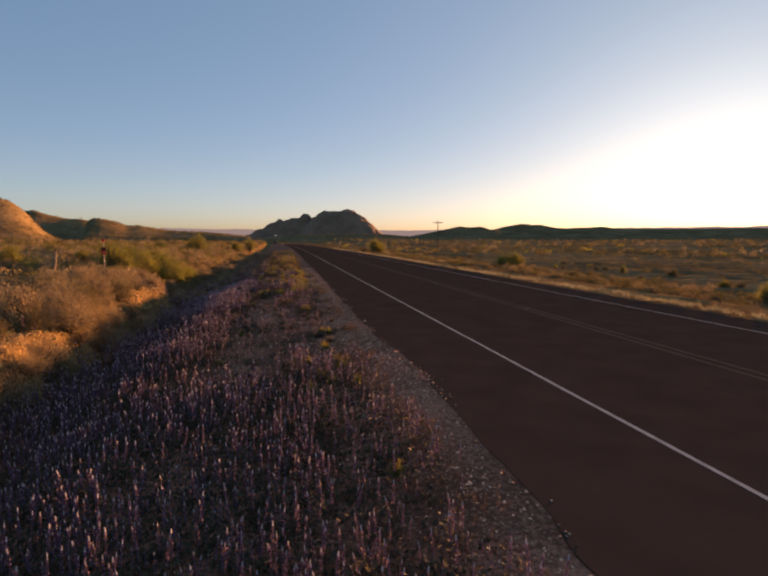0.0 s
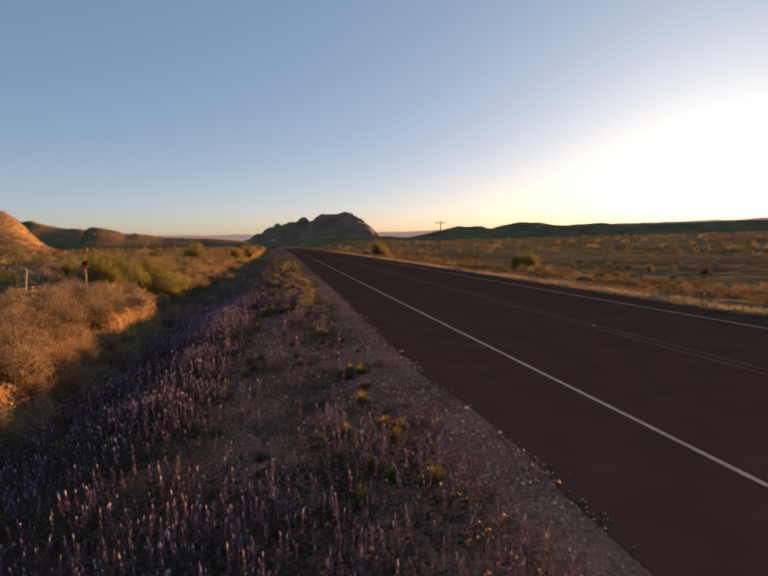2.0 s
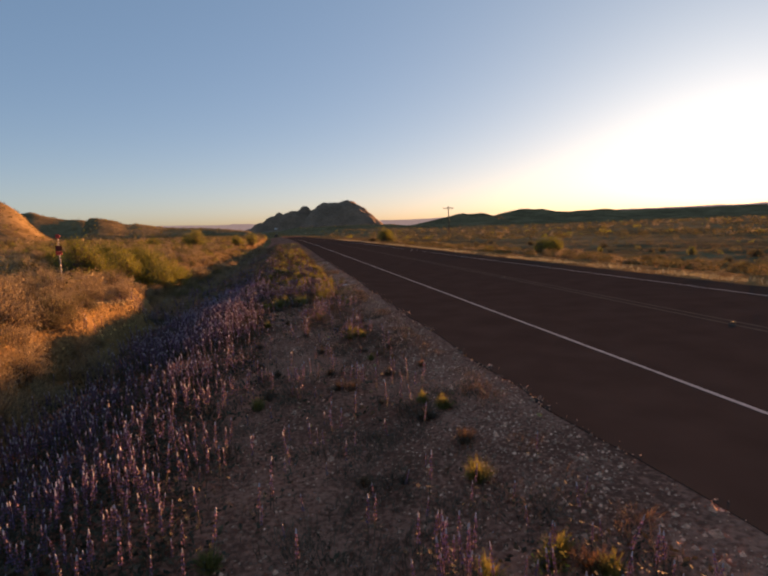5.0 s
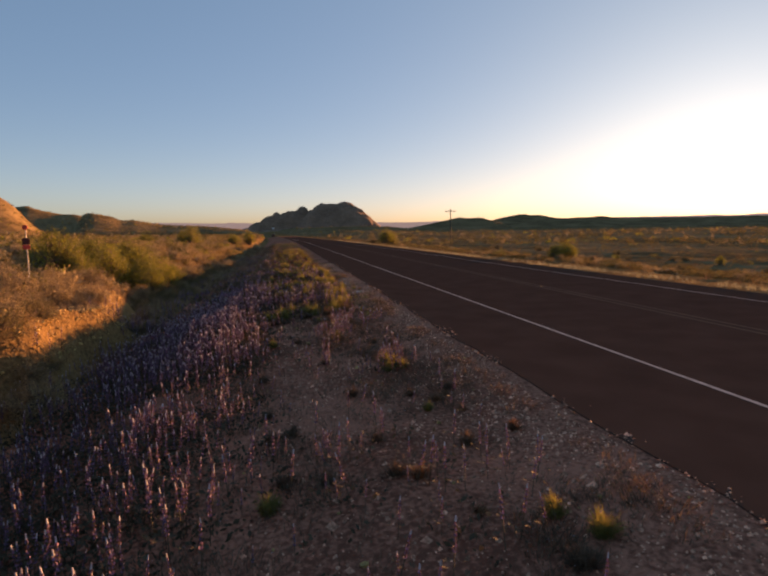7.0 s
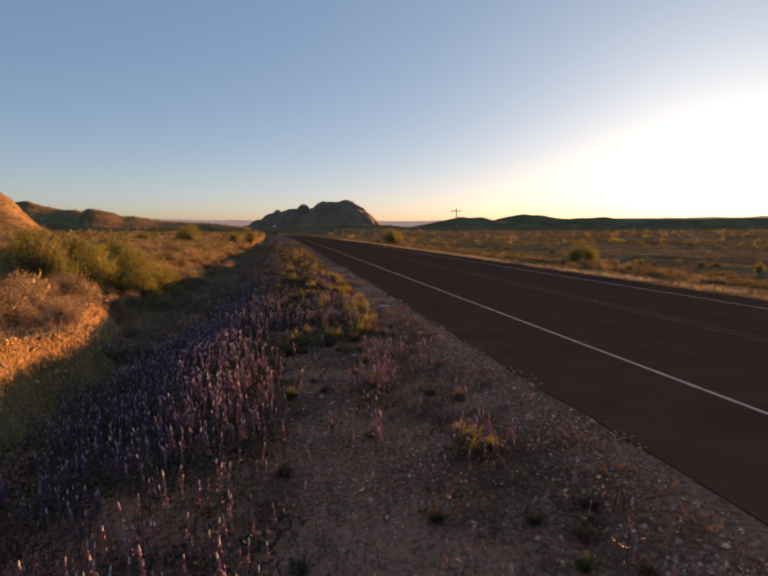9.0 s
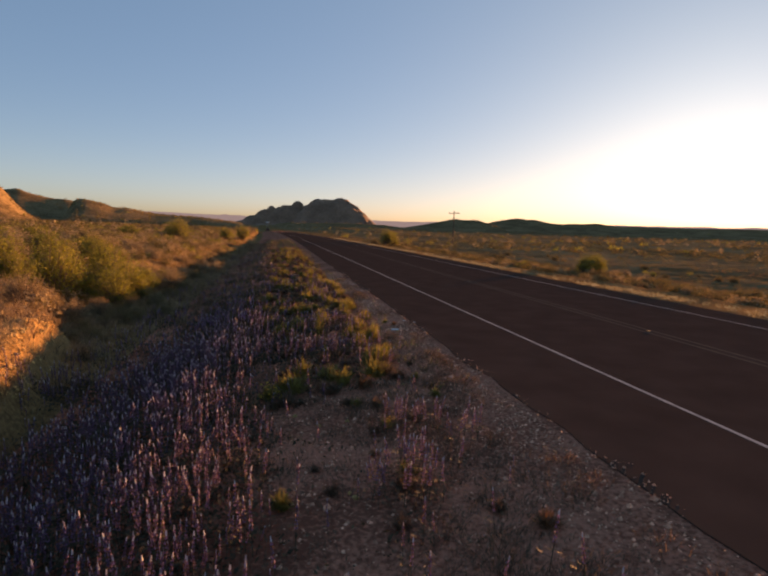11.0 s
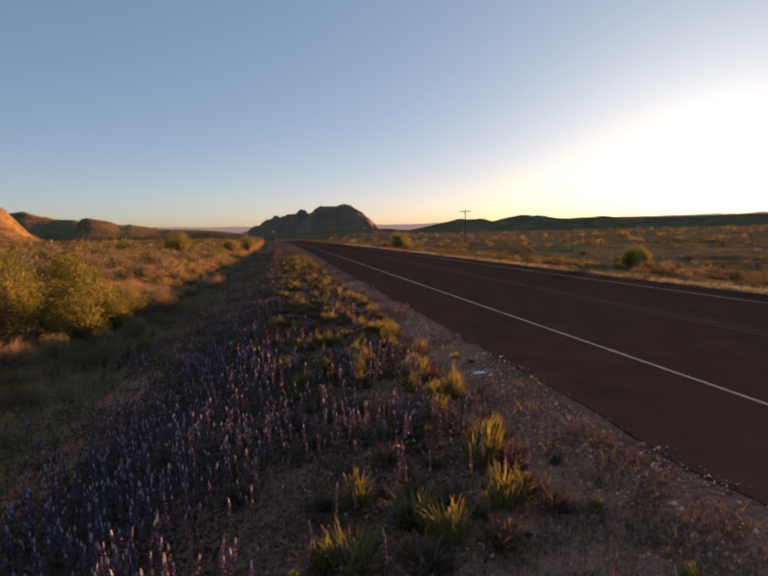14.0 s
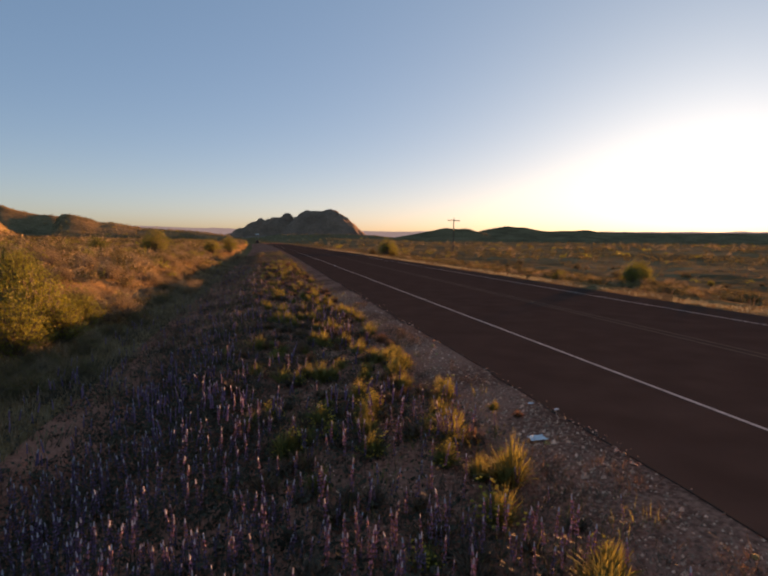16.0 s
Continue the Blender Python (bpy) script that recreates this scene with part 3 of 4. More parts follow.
def build_tufts():
    """Yellow-green tufts along the stony verge, some in bloom."""
    kinds = [(420, 0.17, 0.19, M_GREENGRASS, 0, "yellow-green rounded tuft on the stony verge"),
             (260, 0.15, 0.11, M_MAT, 0, "dull brown dried herb tuft on the verge"),
             (420, 0.18, 0.20, M_GREENGRASS, 44, "green tuft with small yellow blooms by the gravel"),
             (240, 0.15, 0.10, M_RUST, 0, "rust-brown withered low tuft by the gravel")]
    made = []
    for n, r, hi, m, fl, lab in kinds:
        t = new("grass_tuft")
        s = Shape()
        tips = dome(s, n, r, hi, 0.0045, 0)
        part("grass_clump", s, m, t)
        if fl:
            f = Shape()
            for p in tips[:fl]:
                f.add(*tube(p, p + np.array([0, 0, 0.006]), 0.008, 0.011, 5, True))
            tagged(part("bloom", f, M_YELLOW, t, "small yellow blooms"), kind="stuff")
        made.append(tagged(t, lab, "grass tuft", "tufts on the verge"))
    spots = [(-3.5, 16.2, 0, 2.0), (-3.4, 16.5, 2, 1.5), (-3.28, 16.3, 0, 0.9), (-3.39, 14.45, 0, 0.6), (-3.2, 14.75, 3, 0.8), (-3.04, 14.3, 3, 0.7), (-2.95, 15.1, 1, 0.9), (-3.05, 14.9, 3, 0.7), (-2.76, 13.55, 3, 0.9), (-3.3, 13.4, 1, 1.0),
             (-3.14, 12.05, 0, 0.85), (-3.2, 11.5, 1, 1.1), (-4.09, 12.95, 1, 1.1), (-4.67, 13.05, 1, 1.0), (-4.12, 13.7, 1, 0.9), (-3.61, 12.25, 3, 0.7), (-4.09, 18.65, 1, 1.3), (-4.0, 18.9, 0, 0.9), (-4.37, 16.95, 1, 0.9), (-3.47, 15.0, 1, 0.8),
             (-3.47, 16.7, 0, 0.8), (-3.28, 11.5, 1, 1.0), (-3.88, 8.5, 0, 0.9), (-3.18, 8.8, 2, 0.8), (-3.05, 8.3, 2, 1.0), (-3.6, 8.75, 0, 1.0), (-2.88, 7.1, 2, 0.8), (-3.27, 7.3, 0, 0.9), (-3.45, 7.6, 2, 0.8), (-4.65, 8.4, 1, 1.1), (-3.64, 6.9, 0, 1.0), (-5.29, 9.5, 0, 0.9), (-2.9, 8.6, 0, 0.8),
             (-4.17, 21.1, 0, 0.75), (-3.47, 22.6, 0, 0.9), (-3.35, 22.9, 1, 0.8), (-3.93, 20.15, 0, 0.8), (-3.2, 25.35, 0, 1.2), (-4.05, 23.6, 1, 1.1), (-4.22, 26.95, 0, 1.3), (-5.26, 21.4, 1, 1.2), (-4.9, 25.55, 0, 1.2),
             (-3.25, 25.1, 0, 1.9), (-3.45, 25.3, 0, 1.3), (-3.67, 25.65, 2, 1.2), (-3.3, 26.9, 0, 1.4), (-3.55, 26.5, 3, 1.2), (-3.44, 28.2, 0, 1.4), (-2.9, 28.1, 0, 1.1), (-3.15, 27.5, 3, 1.2), (-4.14, 27.2, 2, 1.4), (-4.75, 27.15, 2, 1.3), (-4.3, 26.1, 2, 1.2),
             (-3.15, 23.85, 2, 0.9), (-2.45, 26.55, 3, 0.8), (-2.6, 26.9, 0, 0.7), (-3.82, 31.7, 0, 1.4), (-4.3, 24.2, 2, 0.9), (-3.56, 24.15, 1, 0.9), (-5.55, 29.8, 0, 1.3), (-4.37, 32.3, 0, 1.3), (-3.1, 29.4, 0, 1.4), (-3.0, 30.6, 3, 1.2), (-3.2, 32.5, 0, 1.3), (-3.5, 29.9, 0, 1.2)]
    x, y = patchy(300, -5.4, -2.9, 3, 44, lambda a, b: 0.30 + 0.7 * smooth(20, 25, b) * smooth(5.2, 4.0, -a))
    free = np.hypot(x + 2.6, y - 25.85) > 0.7
    x, y = x[free], y[free]
    spots += [(a, b, int(rng.choice((0, 1, 2, 3))) if b > 21 else int(rng.choice((0, 1, 1, 3))), rng.uniform(0.5, 1.3) * (1 + 0.3 * float(smooth(22, 26, b)))) for a, b in zip(x, y)]
    first = [True] * 4
    for a, b, k, sc in spots:
        m = Matrix.LocRotScale((a, b, float(land(a, b)) - 0.01), Euler((0, 0, rng.uniform(0, 6))), None)
        if first[k]:
            made[k].scale = (1, 1, 1)
            made[k].matrix_basis = m
            first[k] = False
            continue
        ob = copy_thing(made[k], m)
        ob.scale = (sc, sc, min(sc, 1.9) * rng.uniform(0.95, 1.25))
    # the rest of the crest, past counting
    for k, n, lab in ((0, 260, "yellow-green cushions crowding the verge crest"), (1, 560, "dull brown cushions between the flowers"), (3, 160, "rust-brown withered cushions on the verge crest")):
        s = Shape()
        dome(s, 130, kinds[k][1], kinds[k][2], 0.008, 0)
        x, y = patchy(n, -6.2, -3.0, 20, 75, lambda a, b: smooth(19, 25, b) * smooth(6.4, 5.0, -a) * (0.55 + 0.45 * smooth(-0.2, 0.3, vnoise(a, b, 1.4, 88))))
        q = scatter(s.arrays(), on_land(x + bend(y), y, 0.01), turned(len(x)), rng.uniform(1.0, 2.0, len(x)))
        tagged(new("cushion_plants", tri_mesh("cushion_plants", *q[:2], kinds[k][3], q[2])), lab, "plants", kind="stuff")


def build_cover():
    """Uncounted grass: straw strips, verge grass and low leaves under the flowers."""
    def field(name, label, mats, shape, x, y, sizes, lean=0.1):
        v = scatter(shape, on_land(x, y, 0.01), turned(len(x)), sizes, lean)
        tagged(new(name, tri_mesh(name, *v[:2], mats, v[2])), label, "grass", kind="stuff")
    s = Shape()
    blades(s, 8, 0.10, 0.08, 0.28, 0.012, 0, 1.0)
    straw = s.arrays()
    x, y = patchy(7000, 8.7, 10.9, -4, 150, lambda a, b: smooth(8.6, 9.1, a + 0.3 * vnoise(a, b, 2, 81)) * smooth(10.8, 9.5, a) * (0.2 + 0.8 * smooth(-0.25, 0.3, vnoise(a, b, 1.3, 82))))
    field("straw_strip", "pale dry grass strip along the far road edge", M_PALESTRAW, straw, x + bend(y), y, rng.uniform(0.45, 0.95, len(x)))
    s = Shape()
    blades(s, 12, 0.10, 0.06, 0.24, 0.005, 0, 0.9)
    thin = s.arrays()
    x, y = patchy(7600, -6.2, -2.4, 1, 120, lambda a, b: smooth(2.3, 3.2, -a) * (0.12 + 0.3 * smooth(12, 6, b) + 0.38 * smooth(17, 22, b) * smooth(-0.3, 0.3, vnoise(a, b, 1.1, 89)) + 0.3 * smooth(24, 34, b)))
    field("verge_grass", "sparse dry grass on the near verge", M_MAT, thin, x + bend(y), y, rng.uniform(0.35, 1.0, len(x)))
    x, y = patchy(7600, -7.0, -2.3, 19, 120, lambda a, b: smooth(2.3, 3.0, -a) * (smooth(20, 30, b) * 0.6 + 0.8 * smooth(19.5, 22, b) * smooth(34, 29, b) * smooth(0.0, 0.4, vnoise(a, b, 0.9, 87))))
    field("verge_grass", "yellow-green grass on the verge crest", M_GREENGRASS, thin, x + bend(y), y, rng.uniform(0.35, 1.0, len(x)))
    x, y = patchy(14500, -8.0, -2.3, -2, 38, lambda a, b: 0.15 + 0.85 * smooth(0.0, 0.5, vnoise(a, b, 0.8, 86)) + 0.3 * smooth(9, 7, b))
    s = Shape()
    tips = blades(s, 26, 0.13, 0.03, 0.12, 0.006, 0, 1.3)
    leaf_tris(s, tips[:3], 0.008, 1)
    field("verge_mat", "low dull mats of dry herbs with tiny pale heads", [M_MAT, M_TIP], s.arrays(), x, y, rng.uniform(0.4, 1.3, len(x)), 0.3)
    x, y = patchy(4200, -11.5, -5.2, 20, 110, lambda a, b: smooth(5.0, 6.0, -a) * np.maximum(smooth(24, 33, b), smooth(8.2, 8.8, -a)))
    field("slope_grass", "dull brown grass on the slope into the ditch", M_MAT, straw, x + bend(y), y, rng.uniform(0.5, 1.2, len(x)))
    x, y = patchy(1300, -10.5, -5.2, 24, 110, lambda a, b: smooth(5.0, 6.0, -a) * smooth(24, 33, b))
    field("slope_grass", "dry grass on the slope into the ditch", M_STRAW, straw, x + bend(y), y, rng.uniform(0.5, 1.2, len(x)))
    s = Shape()
    leaf_tris(s, rng.normal(0, 1, (11, 3)) * (0.07, 0.07, 0.0) + np.array([0, 0, 0.01]) + rng.uniform(0, 0.085, (11, 1)) * (0, 0, 1), 0.038, 0)
    herb = s.arrays()
    x, y = patchy(36000, -9.2, -2.3, -4, 50, lambda a, b: np.clip(2.2 * lupine_chance(a, b) - 0.06, 0, 1))
    field("herb_layer", "low dark green leaves under the lupines", M_HERB, herb, x, y, rng.uniform(0.7, 1.6, len(x)))
    x, y = patchy(9000, -34, -7.6, 0, 130, lambda a, b: 0.25 + 0.5 * smooth(0, 0.5, vnoise(a, b, 4, 83)))
    field("brush_grass", "dry bunch grass among the brush", M_STRAW, straw, x + bend(y), y, rng.uniform(0.5, 1.5, len(x)))
    x, y = patchy(7200, -11.8, -7.9, 0, 60, lambda a, b: smooth(7.8, 9.0, -a) * (0.3 + 0.5 * smooth(9.4, 10.2, -a) + 0.6 * smooth(26, 31, b)))
    field("bank_grass", "dry tan grass clinging to the ditch bank", M_STRAW, straw, x, y, rng.uniform(0.4, 1.1, len(x)))
    x, y = patchy(4500, 11, 60, 0, 190, lambda a, b: 0.3 + 0.5 * smooth(0, 0.5, vnoise(a, b, 5, 84)))
    field("brush_grass", "dull bunch grass beyond the road", M_MAT, straw, x + bend(y), y, rng.uniform(0.7, 1.7, len(x)))


def bush_shapes(branches, leaves, size, spread, high, upright):
    """Stems and foliage of a shrub one metre wide: forked stems from the foot, leaves along their outer halves."""
    stems, foliage = Shape(), Shape()
    pts = []
    for i in range(branches):
        a = rng.uniform(0, 2 * math.pi)
        el = rng.uniform(0.15, 1.0) ** (0.6 if upright else 1.0)
        reach = rng.uniform(0.65, 1.0)
        end = np.array([math.cos(a) * spread * math.sqrt(max(0, 1 - el * el)) * reach, math.sin(a) * spread * math.sqrt(max(0, 1 - el * el)) * reach, high * el * reach])
        mid = end * (0.5, 0.5, 0.55) + rng.normal(0, 0.04, 3)
        mid[2] = max(mid[2], 0.05)
        stems.add(*tube((rng.normal(0, 0.03), rng.normal(0, 0.03), -0.03), mid, 0.010, 0.006, 3))
        stems.add(*tube(mid, end, 0.006, 0.002, 3))
        n = leaves
        f = rng.uniform(0.25, 1.05, n)[:, None]
        pts.append(mid + (end - mid) * f + rng.normal(0, 0.055, (n, 3)))
    p = np.concatenate(pts)
    p[:, 2] = np.abs(p[:, 2])
    leaf_tris(foliage, p, size, 0)
    return stems, foliage


def make_bush(mat, label, *spec, name="bush"):
    b = new(name)
    st, fo = bush_shapes(*spec)
    part("branchwork", st, M_TWIG, b)
    part("foliage", fo, mat, b)
    return tagged(b, label, "bush", "desert brush")


def build_brush():
    tan = [make_bush(M_LEAF_TAN, "dry tan desert shrub lit by low sun", 130, 42, 0.023, 0.55, 0.75, False) for _ in range(3)]
    olive = [make_bush(M_LEAF_OLIVE, "low olive-brown desert shrub", 120, 38, 0.023, 0.55, 0.65, False) for _ in range(3)]
    green = [make_bush(M_LEAF_GREEN, "airy yellow-green creosote bush", 130, 34, 0.027, 0.5, 0.9, True) for _ in range(3)]
    kinds = [tan, olive, green]
    spots = [(-9.8, 14.8, 1, 1.6), (-10.6, 15.8, 0, 1.6), (-9.4, 13.4, 0, 1.3), (-9.2, 15.7, 0, 1.0), (-10.2, 17.4, 0, 1.4), (-9.7, 18.3, 1, 1.2), (-11.2, 19.5, 0, 1.5), (-11.8, 21.6, 0, 1.5), (-10.8, 23.6, 0, 1.2), (-11.4, 25.4, 0, 1.3),
             (-11.0, 34.4, 2, 1.9), (-11.3, 36.6, 2, 2.5), (-12.7, 34.0, 2, 2.5), (-14.2, 32.8, 2, 2.6), (-10.9, 38.2, 2, 1.9), (-11.8, 31.0, 0, 0.9), (-11.2, 31.8, 0, 0.7), (-12.6, 30.4, 0, 1.0), (-11.7, 35.6, 2, 2.4), (-13.3, 35.8, 2, 2.3), (-12.4, 38.6, 2, 2.2), (-15.2, 39.5, 2, 2.3), (-10.7, 36.4, 2, 1.6), (-13.6, 41, 2, 1.8), (-13.2, 32.4, 2, 1.7), (-10.1, 33.4, 1, 0.9), (-9.6, 34.6, 1, 0.8), (-10.2, 32.2, 1, 0.8), (-9.5, 36.6, 1, 1.0), (-9.3, 38.8, 1, 0.9), (-9.9, 31.0, 1, 0.8), (-11.3, 31.4, 0, 1.1), (-11.9, 30.7, 0, 1.2), (-10.9, 32.6, 0, 0.9), (-9.8, 40.5, 1, 1.0), (-10.2, 42.3, 1, 1.0), (-9.6, 44.0, 1, 0.9),
             (-16.2, 78, 2, 3.0), (-12.2, 91, 2, 2.6), (-18, 84, 2, 2.8), (-10.8, 104, 2, 3.0), (-21, 76, 2, 2.6), (-19.3, 32.0, 2, 1.9), (-21.5, 34, 2, 2.0),
             (-9.06, 47.8, 0, 1.3), (-8.9, 49.2, 0, 1.1), (-13.4, 22.2, 0, 1.3), (-12.1, 21.8, 0, 1.3), (-11.1, 21.5, 0, 1.1), (-9.3, 14.6, 0, 1.1), (-9.9, 13.8, 0, 1.3), (-9.8, 11.8, 0, 1.5), (-8.9, 10.6, 0, 1.1), (-9.0, 12.3, 0, 1.2), (-8.8, 8.7, 0, 1.2), (-9.1, 7.0, 0, 1.3), (-10.2, 7.6, 0, 1.3), (-9.6, 5.2, 0, 1.4), (-10.8, 12.6, 0, 1.5),
             (-9.9, 19.0, 0, 1.1), (-12.0, 30.0, 0, 1.4), (-12.3, 28.4, 0, 1.2), (-12.9, 26.0, 0, 1.5), (-11.6, 24.9, 0, 1.2), (-10.9, 16.9, 1, 1.5), (-11.8, 18.2, 1, 1.5),
             (-9.6, 16.5, 0, 1.2), (-12.6, 19.8, 0, 1.2), (-11.5, 9.5, 0, 1.4), (-10.1, 9.0, 0, 1.2), (-12.8, 14.5, 1, 1.5), (-14.2, 17.8, 0, 1.4), (-9.4, 31.2, 1, 0.9), (-8.9, 32.2, 1, 0.8),
             (18.6, 52.0, 2, 1.7), (19.7, 53.2, 2, 1.9), (20.9, 54.2, 2, 1.9), (22.0, 55.2, 2, 1.7), (13.6, 52.8, 2, 0.8), (14.3, 53.6, 2, 0.9), (16.6, 58.0, 1, 1.5), (13.6, 105, 2, 3.6), (15.0, 107, 2, 3.2), (11.5, 106, 1, 1.8)]
    for b in np.arange(1.5, 18.6, 0.62):
        spots.append((-9.0 + rng.uniform(-0.5, 0.35), float(b) + rng.uniform(-0.3, 0.3), int(rng.choice(2, p=(0.75, 0.25))), rng.uniform(0.6, 1.1)))
    x, y = patchy(60, -10.8, -9.0, 3, 60, lambda a, b: 0.8 + 0 * a)
    spots += [(a, b, int(rng.choice(2, p=(0.7, 0.3))), rng.uniform(0.5, 1.0)) for a, b in zip(x, y)]
    x, y = patchy(90, -26, -9.4, 4, 70, lambda a, b: smooth(9.2, 10.5, -a))
    spots += [(a + float(bend(b)), b, int(rng.choice(3, p=(0.55, 0.3, 0.15))), rng.uniform(0.8, 1.6)) for a, b in zip(x, y)]
    x, y = patchy(36, 13.5, 19, -6, 60, lambda a, b: 0.8 + 0 * a)
    spots += [(a, b, int(rng.choice(2, p=(0.2, 0.8))), rng.uniform(0.5, 0.8)) for a, b in zip(x, y)]
    x, y = patchy(60, 14.0, 34, 10, 90, lambda a, b: 0.8 + 0 * a)
    spots += [(a + float(bend(b)), b, int(rng.choice(3, p=(0.12, 0.68, 0.20))), rng.uniform(0.6, 1.2)) for a, b in zip(x, y)]
    used = set()
    for i, (a, b, k, sc) in enumerate(spots):
        ob = kinds[k][i % 3]
        m = Matrix.LocRotScale((a, b, float(land(a, b)) - 0.02), Euler((0, 0, rng.uniform(0, 6))), None)
        if (k, i % 3) in used:
            ob = copy_thing(ob, m)
        else:
            used.add((k, i % 3))
            ob.matrix_basis = m
        ob.scale = (sc, sc, sc * rng.uniform(0.75, 1.05))
    # scrub nobody could count: the middle ground on both sides, then the far plain
    def scrub(label, mat, shape, x, y, sizes):
        q = scatter(shape, on_land(x, y, 0.04), turned(len(x)), np.stack([sizes, sizes, sizes * rng.uniform(0.7, 1.0, len(x))], 1))
        tagged(new("desert_scrub", tri_mesh("desert_scrub", *q[:2], mat, q[2])), label, "scrub", kind="stuff")
    thick = [bush_shapes(44, 11, 0.060, 0.5, 0.55, False)[1].arrays() for _ in range(2)]
    for mat, sh, n in ((M_LEAF_OLIVE, thick[0], 420), (M_LEAF_TAN, thick[1], 70)):
        x, y = patchy(n, 12.4, 20, -8, 110, lambda a, b: 0.4 + 0.6 * smooth(12.4, 14.5, a))
        scrub("brush crowding the edge of the straw strip", mat, sh, x + bend(y), y, rng.uniform(0.9, 1.2, len(x)))
    close = bush_shapes(22, 6, 0.10, 0.5, 0.7, False)[1].arrays()
    for mat, n in ((M_LEAF_TAN, 270), (M_LEAF_OLIVE, 170), (M_LEAF_GREEN, 36)):
        x, y = patchy(n, -25, -10.8, 20, 80, lambda a, b: 0.9 + 0 * a)
        scrub("dry shrubs packed together above the ditch", mat, close, x + bend(y), y, rng.uniform(0.7, 1.3, len(x)))
    for mat, n in ((M_LEAF_TAN, 200), (M_LEAF_OLIVE, 150), (M_LEAF_GREEN, 26)):
        x, y = patchy(n, -14, -9.9, 37, 95, lambda a, b: 0.9 + 0 * a)
        scrub("low dry shrubs on the slope above the ditch", mat, close, x + bend(y), y, rng.uniform(0.4, 0.9, len(x)))
    for mat, near, far in ((M_LEAF_OLIVE, 420, 2600), (M_LEAF_TAN, 420, 600), (M_LEAF_GREEN, 150, 330)):
        mid = bush_shapes(14, 5, 0.09, 0.5, 0.6, False)[1].arrays()
        x, y = patchy(int(near * 2.8), -60, -10.2, -4, 150, lambda a, b: 0.25 + 0.75 * smooth(-0.4, 0.3, vnoise(a, b, 9, 91)))
        scrub("low desert scrub covering the rise beside the ditch", mat, mid, x + bend(y), y, rng.uniform(0.5, 1.6, len(x)))
        wide = bush_shapes(15, 9, 0.060, 0.5, 0.6, False)[1].arrays()
        x, y = patchy(int(near * (0.35 if mat is M_LEAF_TAN else 6.0 if mat is M_LEAF_OLIVE else 0.45)), 14, 100, 5, 165, lambda a, b: smooth(10, 120, b + 60) * (0.35 + 0.65 * smooth(-0.4, 0.3, vnoise(a, b, 11, 92))))
        scrub("low desert scrub covering the swell beyond the road", mat, wide, x + bend(y), y, rng.uniform(0.5, 1.1, len(x)) * (1 + 0.4 * smooth(30, 60, x)))
        small = bush_shapes(9, 5, 0.16, 0.5, 0.6, False)[1].arrays()
        n = int(far * 1.3)
        r, az = rng.uniform(230, 1000, n), np.radians(rng.uniform(-48, -7, n))
        scrub("thin scrub on the slopes of the hills", mat, small, np.sin(az) * r, np.cos(az) * r, rng.uniform(1.0, 2.2, n) * (1 + r / 900))
        r = 110 * np.exp(rng.uniform(0, 2.5, far))
        az = np.radians(rng.uniform(-50, 80, far))
        x, y = np.sin(az) * r, np.cos(az) * r
        keep = np.abs(x - bend(y) - 3) > 12
        scrub("scattered desert scrub over the distant plain", mat, small, x[keep], y[keep], rng.uniform(1.0, 2.4, keep.sum()) * (1 + r[keep] / 900))


def stone_shape(seed, flat=0.7):
    """A chipped stone about one unit wide."""
    r = np.random.default_rng(seed)
    bm = bmesh.new()
    bmesh.ops.create_icosphere(bm, subdivisions=1, radius=0.5)
    v = np.array([p.co[:] for p in bm.verts])
    t = np.array([[q.index for q in f.verts] for f in bm.faces])
    bm.free()
    v = v * (1 + r.normal(0, 0.13, (len(v), 1))) * (1, r.uniform(0.65, 0.95), flat)
    return v, t, np.zeros(len(t), int)


